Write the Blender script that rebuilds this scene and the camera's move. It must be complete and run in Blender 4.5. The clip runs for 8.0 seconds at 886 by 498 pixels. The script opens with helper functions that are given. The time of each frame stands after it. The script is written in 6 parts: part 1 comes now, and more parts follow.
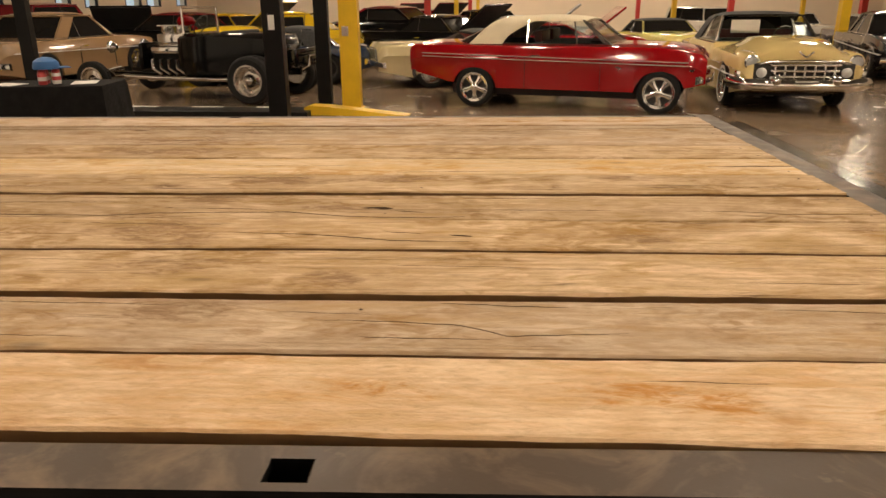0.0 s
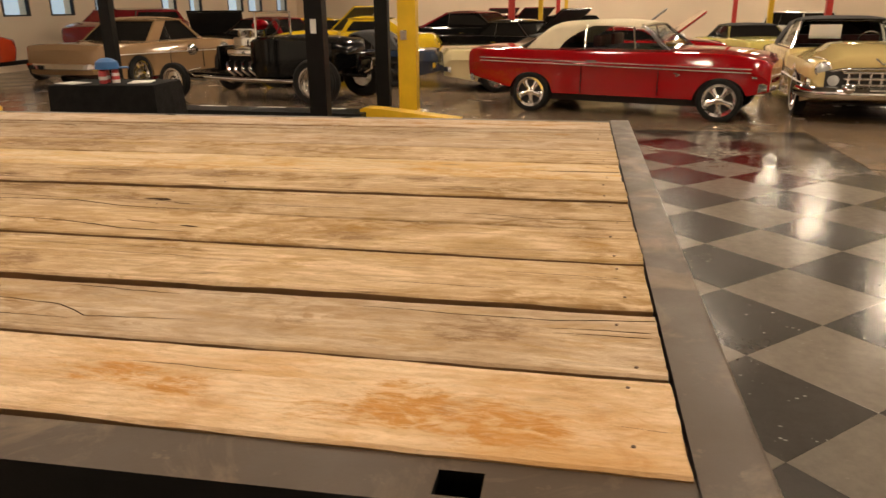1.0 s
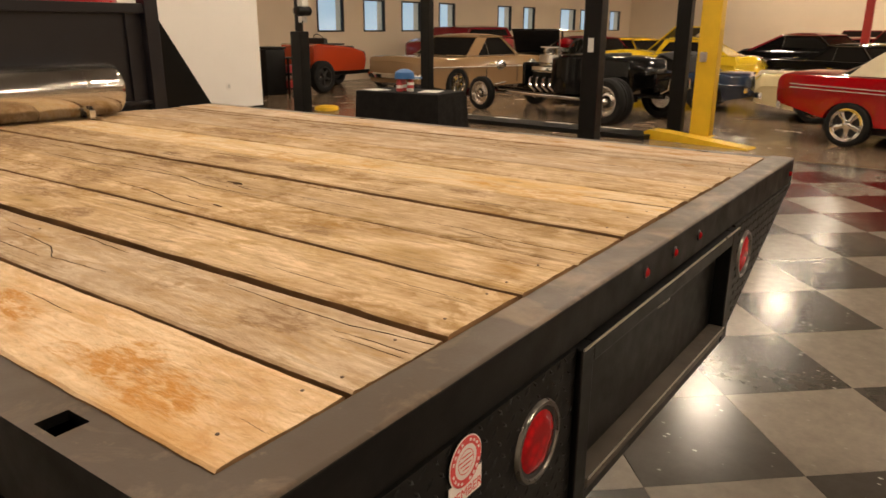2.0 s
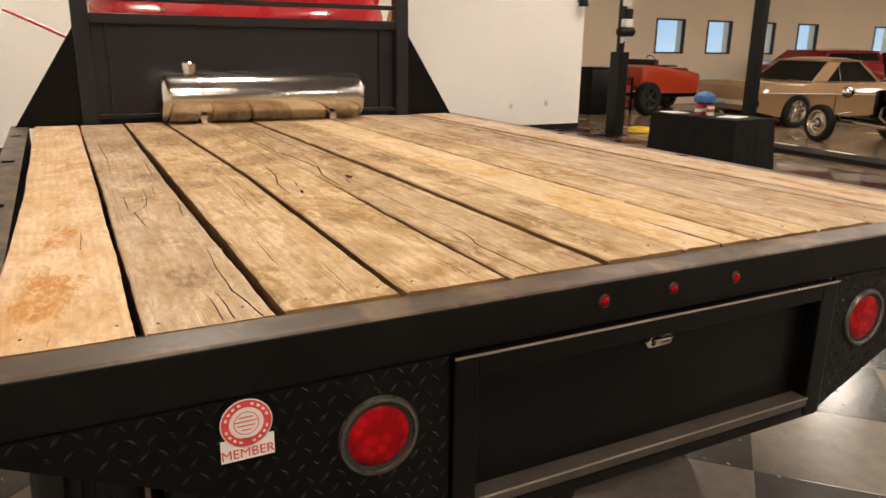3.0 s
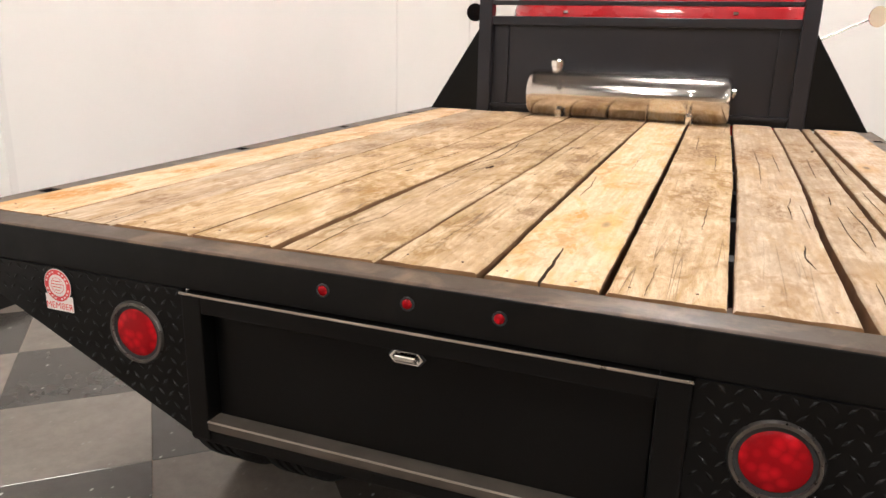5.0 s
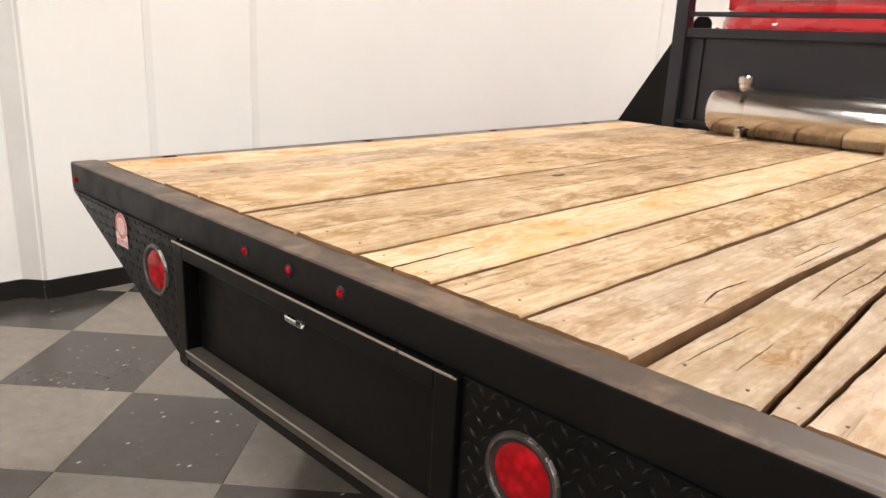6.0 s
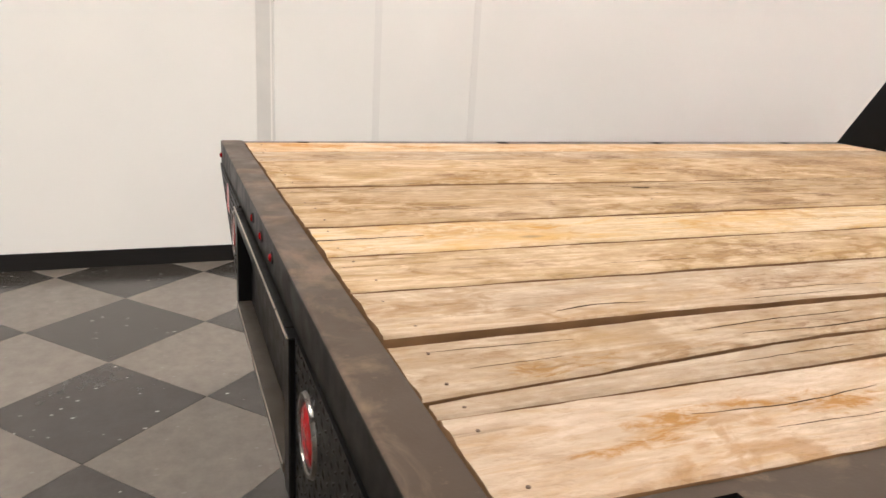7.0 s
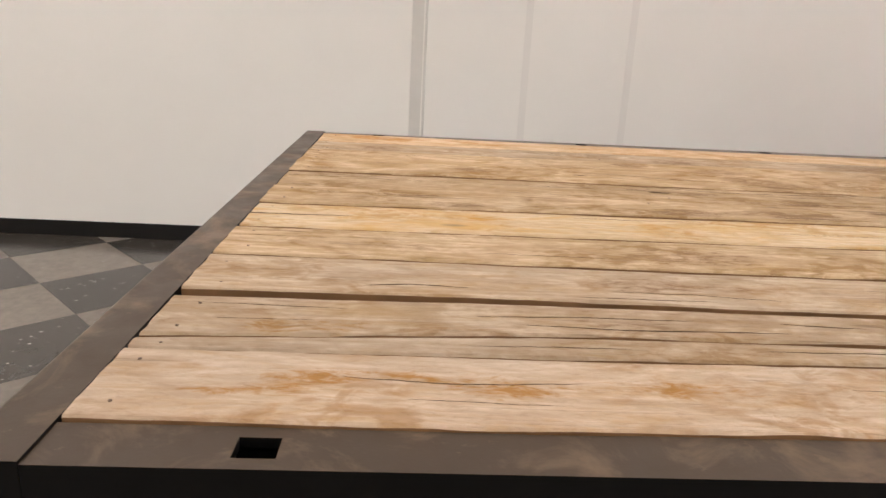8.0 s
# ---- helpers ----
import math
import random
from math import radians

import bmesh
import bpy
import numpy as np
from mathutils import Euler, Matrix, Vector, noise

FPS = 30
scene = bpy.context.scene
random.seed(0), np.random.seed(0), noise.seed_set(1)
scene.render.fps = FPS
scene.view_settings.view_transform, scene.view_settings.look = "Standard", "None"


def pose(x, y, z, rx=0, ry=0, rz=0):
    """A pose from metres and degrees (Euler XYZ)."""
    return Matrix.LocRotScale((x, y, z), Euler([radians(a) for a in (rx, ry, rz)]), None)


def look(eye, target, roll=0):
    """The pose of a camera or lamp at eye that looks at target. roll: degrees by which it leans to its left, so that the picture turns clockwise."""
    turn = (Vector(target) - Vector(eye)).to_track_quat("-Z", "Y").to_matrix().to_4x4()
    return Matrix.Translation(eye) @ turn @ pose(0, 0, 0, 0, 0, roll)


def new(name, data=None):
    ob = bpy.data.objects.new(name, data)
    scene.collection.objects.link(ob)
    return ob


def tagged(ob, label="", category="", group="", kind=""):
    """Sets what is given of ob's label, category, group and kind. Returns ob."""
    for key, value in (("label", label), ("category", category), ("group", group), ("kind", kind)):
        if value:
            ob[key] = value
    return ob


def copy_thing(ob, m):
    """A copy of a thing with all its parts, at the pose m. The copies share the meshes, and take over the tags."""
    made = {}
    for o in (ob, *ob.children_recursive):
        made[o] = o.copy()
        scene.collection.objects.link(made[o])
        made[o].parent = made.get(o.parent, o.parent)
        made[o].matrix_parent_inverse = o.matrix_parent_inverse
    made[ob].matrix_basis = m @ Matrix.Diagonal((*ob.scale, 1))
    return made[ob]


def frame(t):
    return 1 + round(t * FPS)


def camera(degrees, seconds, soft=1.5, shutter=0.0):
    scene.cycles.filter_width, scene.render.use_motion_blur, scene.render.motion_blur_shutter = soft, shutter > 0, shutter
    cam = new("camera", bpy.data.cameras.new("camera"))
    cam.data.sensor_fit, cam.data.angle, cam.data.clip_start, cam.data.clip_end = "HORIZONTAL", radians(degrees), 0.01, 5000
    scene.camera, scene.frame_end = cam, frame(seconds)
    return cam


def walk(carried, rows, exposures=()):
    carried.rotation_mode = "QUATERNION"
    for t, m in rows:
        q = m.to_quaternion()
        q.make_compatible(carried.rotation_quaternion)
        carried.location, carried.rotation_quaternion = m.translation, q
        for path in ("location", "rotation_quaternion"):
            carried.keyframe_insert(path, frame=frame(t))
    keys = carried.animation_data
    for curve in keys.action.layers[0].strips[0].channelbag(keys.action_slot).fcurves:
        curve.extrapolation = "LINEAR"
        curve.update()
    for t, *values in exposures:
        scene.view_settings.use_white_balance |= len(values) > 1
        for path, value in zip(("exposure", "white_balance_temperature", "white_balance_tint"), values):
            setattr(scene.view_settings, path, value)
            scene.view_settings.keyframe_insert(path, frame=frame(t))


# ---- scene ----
cam = camera(62.8, 8.0, soft=1.5, shutter=0.1)
PATH = [
    (0, (-1.624, 0.886, 1.48), (0.266, 0.965, 0.833), -0.4),
    (0.5, (-1.611, 0.545, 1.48), (0.281, 0.607, 0.834), -0.3),
    (0.7, (-1.624, 0.436, 1.495), (0.262, 0.549, 0.839), -0.4),
    (1, (-1.59, 0.2, 1.47), (0.276, 0.542, 0.836), -0.5),
    (1.2, (-1.568, 0.068, 1.467), (0.266, 0.565, 0.842), -0.6),
    (1.3, (-1.558, 0.001, 1.465), (0.254, 0.575, 0.842), -0.3),
    (1.5, (-1.504, -0.123, 1.459), (0.253, 0.611, 0.85), -0.4),
    (1.7, (-1.455, -0.241, 1.464), (0.232, 0.65, 0.865), -0.1),
    (2.8, (-1.012, -0.797, 1.448), (0.031, 0.82, 0.903), 0.5),
    (3, (-0.906, -0.863, 1.443), (-0.016, 0.845, 0.903), 0.8),
    (3.5, (-0.619, -0.995, 1.444), (-0.144, 0.873, 0.91), 1.4),
    (3.8, (-0.421, -1.03, 1.44), (-0.162, 0.88, 0.907), 1.4),
    (4, (-0.281, -1.051, 1.443), (-0.186, 0.873, 0.906), 1.4),
    (4.2, (-0.146, -1.057, 1.441), (-0.189, 0.868, 0.9), 1.6),
    (4.5, (0.064, -1.056, 1.442), (-0.215, 0.848, 0.899), 1.5),
    (4.7, (0.214, -1.03, 1.449), (-0.229, 0.84, 0.895), 1.3),
    (5.8, (0.946, -0.764, 1.445), (-0.29, 0.709, 0.896), 2.6),
    (6, (1.058, -0.675, 1.45), (-0.291, 0.694, 0.897), 2.7),
    (6.5, (1.293, -0.435, 1.455), (-0.299, 0.638, 0.896), 3.0),
    (6.6, (1.332, -0.391, 1.455), (-0.31, 0.604, 0.895), 3.2),
    (7, (1.471, -0.165, 1.458), (-0.315, 0.536, 0.895), 3.3),
    (7.5, (1.565, 0.123, 1.449), (-0.312, 0.519, 0.884), 3.4),
    (8, (1.671, 0.426, 1.467), (-0.241, 0.511, 0.889), 3.0),
]
EXPOSURE = [(0, -0.20, 6330, 10), (1.5, -0.15, 6430, 10), (3.0, 0.18, 5650, 9), (4.5, 0.55, 5050, 9), (6.0, 0.60, 5000, 7), (6.5, 0.58, 5000, 7), (7.2, 0.25, 5050, 8), (8.0, -0.02, 5080, 9)]
walk(cam, [(t, look(eye, target, roll)) for t, eye, target, roll in PATH], EXPOSURE)

# ---- light ----
LAMP_Z = 5.0
world = bpy.data.worlds.new("hall_air")
scene.world = world
world.use_nodes = True
world.node_tree.nodes["Background"].inputs[0].default_value = (0.75, 0.85, 1.0, 1)
world.node_tree.nodes["Background"].inputs[1].default_value = 0.6
LAMP_POWER = 138.0
LAMP_COLOUR = (1.0, 0.80, 0.58)


# ---- materials ----
def mat(name):
    m = bpy.data.materials.new(name)
    m.use_nodes = True
    nt = m.node_tree
    return m, nt, nt.nodes["Principled BSDF"]


def ramp(nt, fac, *stops):
    r = nt.nodes.new("ShaderNodeValToRGB")
    els = r.color_ramp.elements
    while len(els) < len(stops):
        els.new(0.5)
    for e, (p, c) in zip(els, stops):
        e.position = p
        e.color = (*c, 1) if len(c) == 3 else (c[0], c[0], c[0], 1)
    nt.links.new(fac, r.inputs[0])
    return r.outputs[0]


def mix(nt, kind, fac, a, b):
    n = nt.nodes.new("ShaderNodeMix")
    n.data_type, n.blend_type = "RGBA", kind
    for value, slot in ((fac, 0), (a, 6), (b, 7)):
        if hasattr(value, "links"):
            nt.links.new(value, n.inputs[slot])
        elif slot == 0:
            n.inputs[0].default_value = value
        else:
            n.inputs[slot].default_value = (*value, 1)
    return n.outputs[2]


def coords(nt, scale=(1, 1, 1), shift=False):
    tc = nt.nodes.new("ShaderNodeTexCoord")
    mp = nt.nodes.new("ShaderNodeMapping")
    mp.inputs["Scale"].default_value = scale
    nt.links.new(tc.outputs["Object"], mp.inputs[0])
    if shift:
        info = nt.nodes.new("ShaderNodeObjectInfo")
        mul = nt.nodes.new("ShaderNodeVectorMath")
        mul.operation = "MULTIPLY"
        mul.inputs[1].default_value = (37.0, 91.0, 13.0)
        comb = nt.nodes.new("ShaderNodeCombineXYZ")
        for i in range(3):
            nt.links.new(info.outputs["Random"], comb.inputs[i])
        nt.links.new(comb.outputs[0], mul.inputs[0])
        nt.links.new(mul.outputs[0], mp.inputs["Location"])
    return mp.outputs[0]


def noise_tex(nt, vec, scale, detail=4.0, rough=0.55, distort=0.0):
    n = nt.nodes.new("ShaderNodeTexNoise")
    n.inputs["Scale"].default_value, n.inputs["Detail"].default_value = scale, detail
    n.inputs["Roughness"].default_value, n.inputs["Distortion"].default_value = rough, distort
    nt.links.new(vec, n.inputs["Vector"])
    return n.outputs["Fac"]


def bump(nt, height, strength, distance, bsdf):
    b = nt.nodes.new("ShaderNodeBump")
    b.inputs["Strength"].default_value, b.inputs["Distance"].default_value = strength, distance
    nt.links.new(height, b.inputs["Height"])
    nt.links.new(b.outputs[0], bsdf.inputs["Normal"])


def plain(name, colour, rough=0.5, metal=0.0, coat=0.0, vary=0.12, scale=6.0, grain=0.0, spec=0.5):
    """A painted, plastic or metal surface with slight uneven colour and gloss."""
    m, nt, b = mat(name)
    v = coords(nt)
    n = noise_tex(nt, v, scale, 5.0)
    lo = tuple(max(0.0, c * (1 - vary)) for c in colour)
    hi = tuple(min(1.0, c * (1 + vary)) for c in colour)
    nt.links.new(ramp(nt, n, (0.3, lo), (0.7, hi)), b.inputs["Base Color"])
    r = ramp(nt, noise_tex(nt, v, scale * 4, 4.0), (0.3, (rough * 0.85,)), (0.7, (min(1.0, rough * 1.15),)))
    nt.links.new(r, b.inputs["Roughness"])
    b.inputs["Metallic"].default_value = metal
    b.inputs["Specular IOR Level"].default_value = spec
    b.inputs["Coat Weight"].default_value = coat
    b.inputs["Coat Roughness"].default_value = 0.06
    if grain:
        bump(nt, noise_tex(nt, v, 180.0, 3.0), grain, 0.002, b)
    return m


def wood(name, dark, mid, light, stain, stain_amount, grey=0.0, crack=0.5, dirt=0.5):
    """Rough-sawn plank: streaked grain along y, stains, dirt, knots and checks."""
    m, nt, b = mat(name)

    def at(*scale):
        return coords(nt, scale, True)

    def times(p, q):
        n = nt.nodes.new("ShaderNodeMath")
        n.operation = "MULTIPLY"
        nt.links.new(p, n.inputs[0])
        if hasattr(q, "links"):
            nt.links.new(q, n.inputs[1])
        else:
            n.inputs[1].default_value = q
        return n.outputs[0]

    def blend(*terms):
        total = None
        for value, weight in terms:
            one = times(value, weight)
            if total is None:
                total = one
            else:
                n = nt.nodes.new("ShaderNodeMath")
                nt.links.new(total, n.inputs[0])
                nt.links.new(one, n.inputs[1])
                total = n.outputs[0]
        return total

    # clouds a hand wide, finer figure, flowing grain and fibre
    cloud = noise_tex(nt, at(9.0, 3.8, 5.0), 1.0, 6.0, 0.60, 1.6)
    figure = noise_tex(nt, at(42.0, 13.0, 20.0), 1.0, 6.0, 0.66, 1.1)
    fine = noise_tex(nt, at(130.0, 36.0, 60.0), 1.0, 5.0, 0.74, 0.5)
    wave = nt.nodes.new("ShaderNodeTexWave")
    wave.bands_direction = "X"
    wave.inputs["Scale"].default_value, wave.inputs["Distortion"].default_value = 1.0, 7.0
    wave.inputs["Detail"].default_value, wave.inputs["Detail Scale"].default_value = 4.0, 1.6
    nt.links.new(at(17.0, 1.5, 6.0), wave.inputs["Vector"])
    streak = noise_tex(nt, at(75.0, 3.2, 20.0), 1.0, 5.0, 0.62, 0.4)
    tone = blend((cloud, 0.46), (figure, 0.28), (streak, 0.14), (wave.outputs["Fac"], 0.04), (fine, 0.08))
    dark, mid, light = ((r, g * 0.99, b * 1.04) for r, g, b in (dark, mid, light))
    dark, light = tuple(c * 0.75 + m * 0.25 for c, m in zip(dark, mid)), tuple(c * 1.06 for c in light)
    col = ramp(nt, tone, (0.375, dark), (0.475, mid), (0.580, light))
    # stains that follow the grain
    blot = times(ramp(nt, noise_tex(nt, at(20.0, 4.0, 4.0), 1.0, 6.0, 0.66, 1.3), (0.47, (0.0,)), (0.60, (1.0,))), ramp(nt, figure, (0.36, (0.0,)), (0.60, (stain_amount,))))
    col = mix(nt, "MIX", blot, col, stain)
    # groups of darker resin blotches
    patch = ramp(nt, noise_tex(nt, at(6.0, 3.0, 3.0), 1.3, 3.0, 0.5, 0.6), (0.50, (0.0,)), (0.60, (1.0,)))
    speck = ramp(nt, noise_tex(nt, at(27.0, 15.0, 9.0), 1.0, 5.0, 0.62, 1.2), (0.44, (0.0,)), (0.58, (0.9 * stain_amount,)))
    col = mix(nt, "MIX", times(patch, speck), col, tuple(c * k for c, k in zip(stain, (0.78, 0.70, 0.60))))
    if grey:
        g = ramp(nt, noise_tex(nt, at(5.0, 0.9, 4.0), 1.3, 4.0), (0.40, (0.0,)), (0.60, (grey,)))
        col = mix(nt, "MIX", times(g, ramp(nt, fine, (0.3, (0.5,)), (0.6, (1.0,)))), col, (0.40, 0.335, 0.27))
    # dirt ground in across the boards
    mud = ramp(nt, noise_tex(nt, at(15.0, 6.5, 5.0), 1.0, 7.0, 0.72, 1.0), (0.57, (0.0,)), (0.72, (dirt * 0.42,)))
    col = mix(nt, "MIX", mud, col, (0.175, 0.098, 0.046))
    # the head of the bed is greyer with trodden dirt
    sep = nt.nodes.new("ShaderNodeSeparateXYZ")
    nt.links.new(nt.nodes.new("ShaderNodeTexCoord").outputs["Object"], sep.inputs[0])
    far = nt.nodes.new("ShaderNodeMapRange")
    far.inputs["From Min"].default_value, far.inputs["From Max"].default_value = 0.9, 2.6
    nt.links.new(sep.outputs["Y"], far.inputs["Value"])
    worn = times(far.outputs[0], ramp(nt, noise_tex(nt, at(8.0, 4.0, 4.0), 1.0, 6.0, 0.68, 0.8), (0.32, (0.0,)), (0.56, (min(1.0, dirt * 0.8),))))
    col = mix(nt, "MIX", worn, col, (0.205, 0.130, 0.072))
    # soil trodden into the boards and resin stains, each with its own outline broken by the grain
    wisp = ramp(nt, noise_tex(nt, at(62.0, 24.0, 9.0), 1.0, 5.0, 0.66, 1.0), (0.38, (0.20,)), (0.55, (1.0,)))
    for layer, tint, hi in (("soil", (0.212, 0.120, 0.055), 0.74), ("resin", tuple(c * k for c, k in zip(stain, (0.90, 0.80, 0.58))), 0.95)):
        spot = nt.nodes.new("ShaderNodeAttribute")
        spot.attribute_name = layer
        ragged = blend((spot.outputs["Fac"], 0.42), (noise_tex(nt, at(30.0, 10.0, 9.0), 1.0, 7.0, 0.74, 1.8), 1.0), (figure, 0.40))
        shape = times(ramp(nt, ragged, (0.82, (0.0,)), (1.12, (hi,))), ramp(nt, spot.outputs["Fac"], (0.02, (0.0,)), (0.35, (1.0,))))
        col = mix(nt, "MIX", times(shape, wisp), col, tint)
    info = nt.nodes.new("ShaderNodeObjectInfo")
    col = mix(nt, "MULTIPLY", 1.0, col, ramp(nt, info.outputs["Random"], (0.0, (0.88, 0.86, 0.83)), (0.5, (0.98, 0.97, 0.95)), (1.0, (1.08, 1.06, 1.03))))
    col = mix(nt, "MULTIPLY", 0.42, col, ramp(nt, fine, (0.32, (0.62, 0.57, 0.51)), (0.45, (0.97, 0.96, 0.95)), (0.66, (1.12, 1.11, 1.10))))
    # short dark dashes of torn grain
    dash = ramp(nt, noise_tex(nt, at(105.0, 9.0, 40.0), 1.0, 2.5, 0.55, 0.3), (0.63, (0.0,)), (0.69, (0.34 * crack,)))
    col = mix(nt, "MIX", dash, col, tuple(c * 0.42 for c in dark))
    # knots
    vor = nt.nodes.new("ShaderNodeTexVoronoi")
    vor.inputs["Scale"].default_value = 1.0
    nt.links.new(at(6.0, 2.0, 3.0), vor.inputs["Vector"])
    halo = ramp(nt, vor.outputs["Distance"], (0.10, (0.55,)), (0.26, (0.0,)))
    col = mix(nt, "MIX", halo, col, stain)
    knot = ramp(nt, vor.outputs["Distance"], (0.03, (0.9,)), (0.08, (0.0,)))
    col = mix(nt, "MIX", knot, col, tuple(c * 0.35 for c in dark))
    # long checks along the grain
    line = ramp(nt, noise_tex(nt, at(30.0, 0.55, 9.0), 1.0, 2.0, 0.4, 0.15), (0.493, (0.0,)), (0.500, (0.58,)), (0.507, (0.0,)))
    where = ramp(nt, noise_tex(nt, at(3.0, 1.2, 3.0), 1.7, 2.0), (0.46, (0.0,)), (0.56, (crack,)))
    chk = times(line, where)
    col = mix(nt, "MIX", chk, col, (0.05, 0.032, 0.02))
    nt.links.new(col, b.inputs["Base Color"])
    b.inputs["Roughness"].default_value = 0.82
    b.inputs["Specular IOR Level"].default_value = 0.2
    h = nt.nodes.new("ShaderNodeMath")
    h.operation = "SUBTRACT"
    nt.links.new(fine, h.inputs[0])
    nt.links.new(chk, h.inputs[1])
    bump(nt, h.outputs[0], 0.9, 0.0035, b)
    return m


WOOD_OLD = wood("weathered_wood", (0.392, 0.265, 0.125), (0.512, 0.373, 0.210), (0.652, 0.501, 0.318), (0.385, 0.248, 0.088), 0.85, 0.10, 1.0, 0.55)
WOOD_GREY = wood("greyed_wood", (0.369, 0.255, 0.139), (0.482, 0.366, 0.235), (0.615, 0.498, 0.347), (0.390, 0.248, 0.102), 0.75, 0.35, 0.6, 0.52)
WOOD_PINE = wood("fresh_pine", (0.537, 0.360, 0.176), (0.622, 0.451, 0.263), (0.717, 0.564, 0.372), (0.540, 0.290, 0.088), 0.55, 0.0, 0.25, 0.22)
WOOD_FIGURED = wood("figured_pine", (0.470, 0.340, 0.212), (0.590, 0.458, 0.312), (0.690, 0.562, 0.418), (0.460, 0.268, 0.085), 0.55, 0.25, 0.5, 0.30)
WOOD_YELLOW = wood("yellow_pine", (0.555, 0.399, 0.195), (0.644, 0.494, 0.290), (0.719, 0.589, 0.395), (0.620, 0.375, 0.110), 0.70, 0.0, 0.4, 0.22)
# dark brown for faces inside the checks, shadow painted into the cuts
CHECK_SHADE = plain("shaded_check_faces", (0.085, 0.052, 0.030), 0.9, vary=0.3, scale=40.0, spec=0.1)
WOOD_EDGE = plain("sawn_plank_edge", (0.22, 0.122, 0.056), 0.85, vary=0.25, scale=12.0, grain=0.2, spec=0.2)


def worn_paint(name, base, wear, amount, rough):
    """Black paint rubbed dusty in patches."""
    m, nt, b = mat(name)
    v = coords(nt, (2.6, 2.6, 2.6))
    patch = ramp(nt, noise_tex(nt, v, 3.0, 6.0, 0.65, 0.7), (0.50, (0.0,)), (0.66, (amount,)))
    col = mix(nt, "MIX", patch, base, wear)
    scr = ramp(nt, noise_tex(nt, coords(nt, (38.0, 30.0, 38.0)), 1.0, 5.0, 0.7), (0.62, (0.0,)), (0.70, (amount * 0.5,)))
    col = mix(nt, "MIX", scr, col, wear)
    nt.links.new(col, b.inputs["Base Color"])
    nt.links.new(ramp(nt, noise_tex(nt, v, 5.0, 5.0), (0.3, (rough * 0.8,)), (0.7, (rough * 1.25,))), b.inputs["Roughness"])
    b.inputs["Specular IOR Level"].default_value = 0.2 if base[0] < 0.01 else 0.32
    bump(nt, noise_tex(nt, coords(nt), 240.0, 3.0), 0.12, 0.001, b)
    return m


# rail tops: dusty wear over a brown base that carries reflected light
RAIL = worn_paint("worn_rail_top_lit", (0.072, 0.051, 0.035), (0.240, 0.165, 0.104), 0.58, 0.42)
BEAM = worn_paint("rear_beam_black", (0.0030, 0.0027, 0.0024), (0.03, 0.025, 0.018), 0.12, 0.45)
BLACK = plain("black_paint", (0.0022, 0.0020, 0.0018), 0.40, vary=0.25, grain=0.06, spec=0.20)
TREAD = plain("tread_black", (0.006, 0.0056, 0.005), 0.32, vary=0.2, spec=0.20)
BLACK_MATT = plain("matt_black", (0.014, 0.013, 0.012), 0.7, vary=0.2)
RACK = plain("rack_black", (0.013, 0.012, 0.016), 0.33, vary=0.2, scale=3.0)
CHROME = plain("chrome", (0.80, 0.79, 0.77), 0.08, 1.0, vary=0.03)
STAINLESS = plain("stainless_steel", (0.68, 0.64, 0.59), 0.17, 1.0, vary=0.05, scale=2.0)
EDGE_STEEL = plain("pale_edge_steel", (0.62, 0.56, 0.48), 0.3, 0.9, vary=0.15)
RING_STEEL = plain("dull_ring_steel", (0.17, 0.155, 0.138), 0.30, 0.9, vary=0.25, scale=30.0)
LIP = plain("worn_lip_steel", (0.10, 0.083, 0.066), 0.48, 0.6, vary=0.3, scale=14.0)
ALU = plain("aluminium", (0.62, 0.60, 0.57), 0.3, 0.9, vary=0.1)
RUBBER = plain("tyre_rubber", (0.011, 0.0105, 0.010), 0.75, spec=0.25, vary=0.25, scale=20.0)
WHITE_RUBBER = plain("whitewall", (0.62, 0.57, 0.48), 0.6)
RED_PAINT = plain("truck_red", (0.52, 0.008, 0.012), 0.28, coat=1.0, vary=0.05, scale=2.0)
SEAM = plain("grey_sealant", (0.848, 0.813, 0.768), 0.6, vary=0.02, scale=2.0)
# greyer than the wall, stands for the shading on the jog corner
JOG_SHADING = plain("grey_jog_shading", (0.74, 0.71, 0.67), 0.6, vary=0.04)
NAIL = plain("rusty_nail", (0.15, 0.098, 0.064), 0.7, 0.2)
STICKER = plain("white_sticker", (0.78, 0.74, 0.70), 0.45, vary=0.05)
STICKER_RED = plain("red_print", (0.62, 0.05, 0.05), 0.45, vary=0.1, scale=60.0)
CLOTH = plain("black_cloth", (0.011, 0.010, 0.0095), 0.9, spec=0.15, vary=0.25, scale=9.0, grain=0.2)
PAPER = plain("paper", (0.75, 0.73, 0.68), 0.7, vary=0.03)
BLUE_PLASTIC = plain("blue_cap", (0.03, 0.12, 0.32), 0.5)
RED_PLASTIC = plain("red_cup", (0.45, 0.05, 0.05), 0.4)
YELLOW_STEEL = plain("yellow_post_paint", (0.72, 0.45, 0.015), 0.38, vary=0.1, scale=3.0)
RED_STEEL = plain("red_post_paint", (0.45, 0.03, 0.02), 0.4)
LIFT_BLACK = plain("lift_black", (0.006, 0.0056, 0.005), 0.42, vary=0.3, spec=0.2)
PLASTER = plain("white_wall_panel", (0.90, 0.865, 0.815), 0.55, vary=0.025, scale=0.8, grain=0.08)
TAN_WALL = plain("tan_wall", (0.74, 0.615, 0.46), 0.75, vary=0.05, scale=0.5)
CEIL = plain("ceiling_dark", (0.16, 0.15, 0.135), 0.85, vary=0.08)
